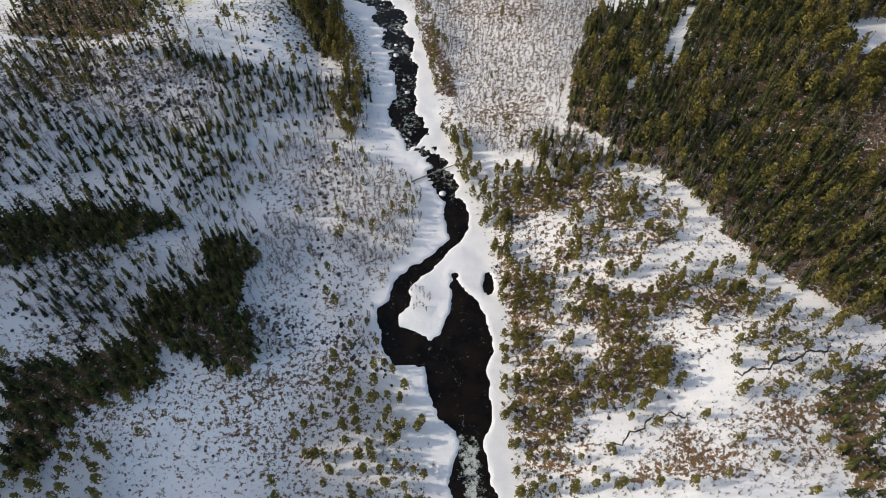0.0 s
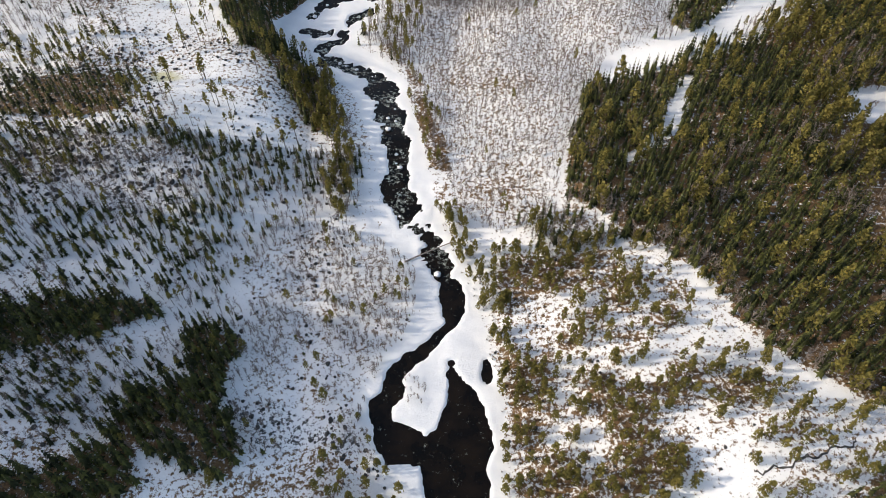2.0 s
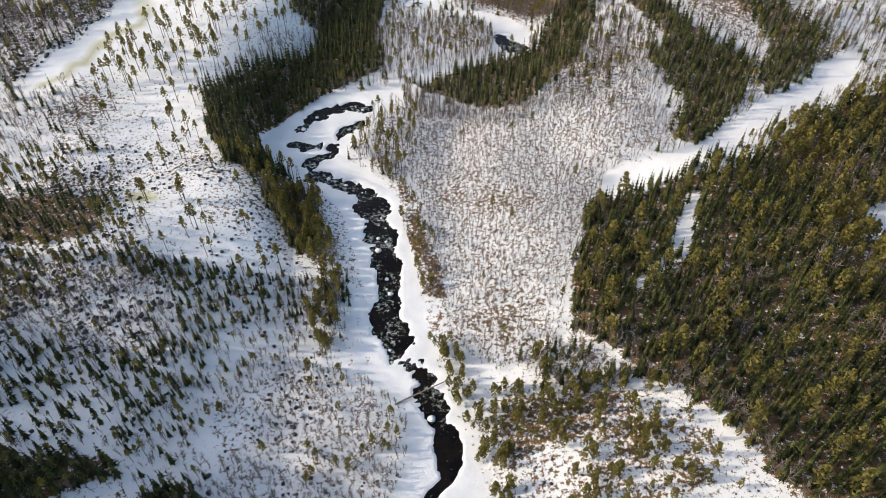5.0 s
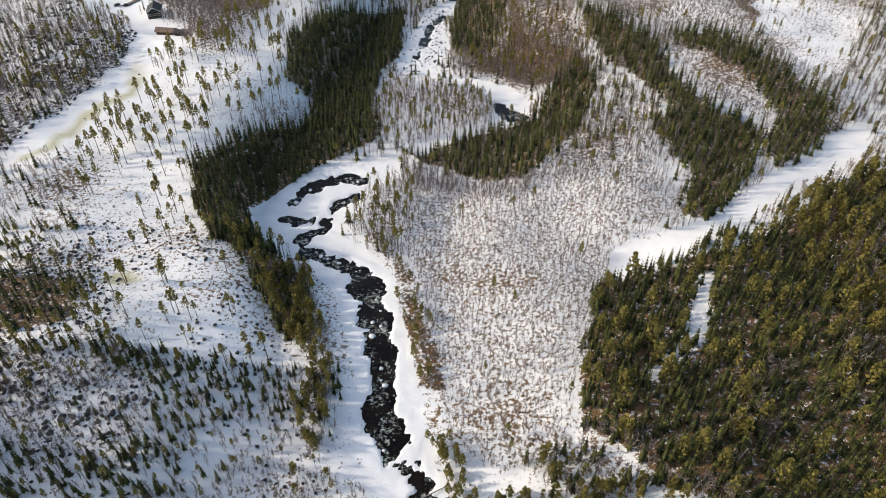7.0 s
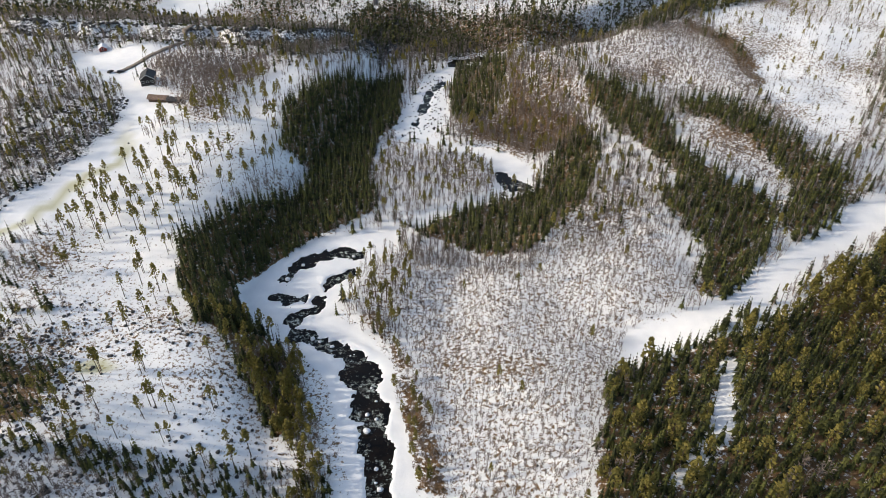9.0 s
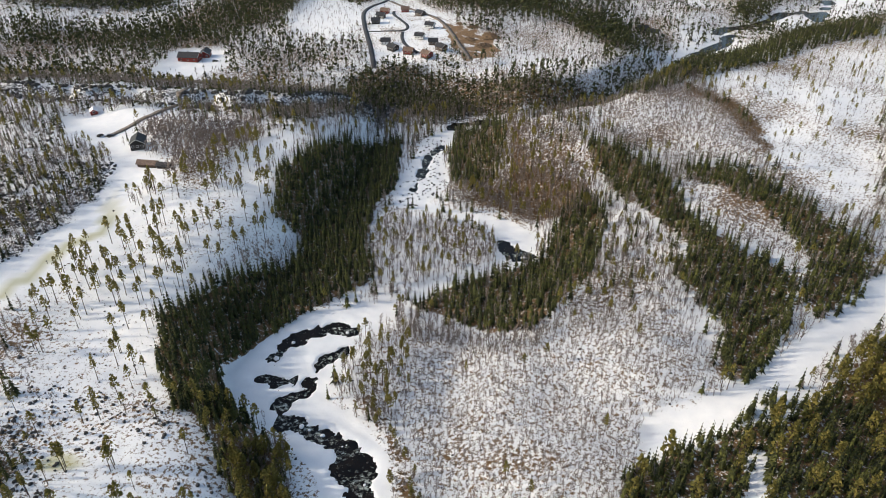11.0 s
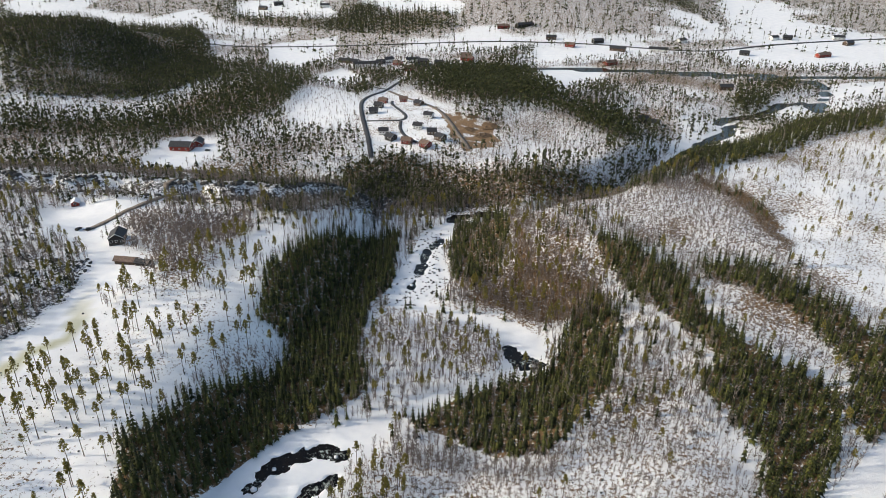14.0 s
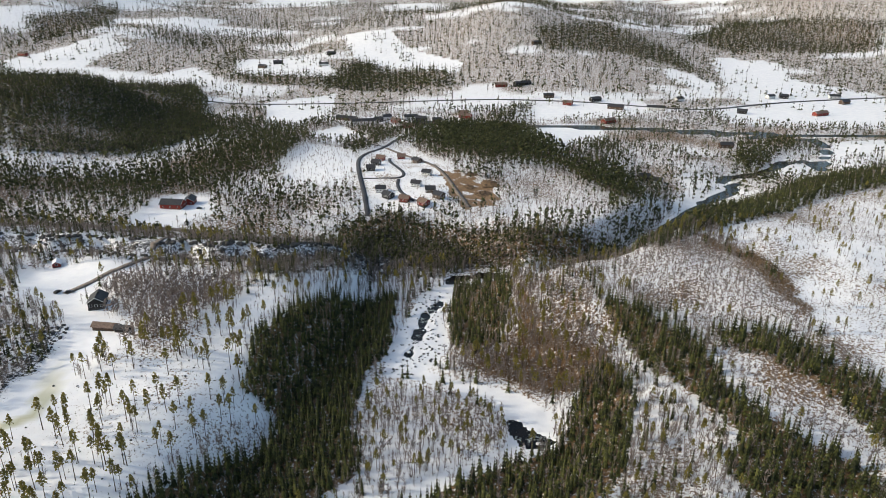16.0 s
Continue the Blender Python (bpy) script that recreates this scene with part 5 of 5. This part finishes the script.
def car(x, y, turn, mat, label):
    """A parked estate car: body, cabin glass, lamps and wheels."""
    ob = new("car")
    ob.matrix_basis = pose(x, y, float(bed(np.array([x]), np.array([y]))[0]) + 0.02, 0, 0, turn)
    side = [(-2.2, 0.35), (2.2, 0.35), (2.25, 0.75), (1.9, 0.95), (1.0, 1.0), (0.35, 1.45), (-1.7, 1.5), (-2.15, 1.0), (-2.25, 0.7)]
    body = part("body", prism(side, -0.88, 0.88), mat, ob)
    part("side_windows", prism([(0.85, 1.02), (0.32, 1.38), (-1.6, 1.42), (-1.95, 1.03)], -0.9, 0.9), GLASS, ob, "dark side glass")
    for sx in (-1.4, 1.4):
        for sy in (-0.85, 0.85):
            bm = bmesh.new()
            bmesh.ops.create_cone(bm, cap_ends=True, segments=14, radius1=0.33, radius2=0.33, depth=0.22, matrix=pose(sx, sy, 0.33, 90, 0, 0))
            tyre = part("wheel", bm, RUBBER, ob, "black tyre")
            bm = bmesh.new()
            bmesh.ops.create_cone(bm, cap_ends=True, segments=10, radius1=0.19, radius2=0.19, depth=0.25, matrix=pose(sx, sy, 0.33, 90, 0, 0))
            part("rim", bm, WHITE_WOOD, tyre, "pale wheel rim")
    for sy in (-0.6, 0.6):
        part("headlight", block((2.18, sy - 0.18, 0.68, 2.27, sy + 0.18, 0.82)), GLASS, ob, "glass headlight")
    return tagged(ob, label, "car")


YX, YY = TRACK[0]
car(YX + 2, YY + 2, 20, PAINT, "dark grey estate car parked where the track meets the yard")
car(YX - 4, YY + 1, 75, DARK_WOOD, "black car parked on the snowy yard edge")
car(RED_AT[0] + 22, RED_AT[1] - 4, 10, PAINT, "dark car parked beside the red house")


EARTH = plain("bare_brown_earth", (0.05, 0.034, 0.022), (0.2, 0.13, 0.075), 0.4, 0.9, relief=0.3)


def mound(x, y, wide, high):
    """A heap of dug earth with an uneven top."""
    bm = bmesh.new()
    bmesh.ops.create_grid(bm, x_segments=9, y_segments=9, size=1.0)
    for v in bm.verts:
        r = v.co.length
        f = max(0.0, 1 - r * r)
        v.co = Vector((v.co.x * wide, v.co.y * wide * 0.8, high * f * RNG.uniform(0.45, 1.15) - 0.6))
    me = bpy.data.meshes.new("earth_mound")
    bm.to_mesh(me)
    bm.free()
    me.materials.append(EARTH)
    ob = new("earth_mound", me)
    ob.matrix_basis = pose(x, y, float(bed(np.array([x]), np.array([y]))[0]), 0, 0, x * 7 % 180)
    return tagged(ob, "brown heap of dug earth beside the village", "earth heap", "earth heaps by the village")


for mx, my, mw, mh in ((52, 790, 8, 2), (66, 768, 11, 3), (58, 742, 10, 2.5), (46, 758, 7, 1.6), (40, 802, 7, 1.4)):
    mound(mx, my, mw, mh)
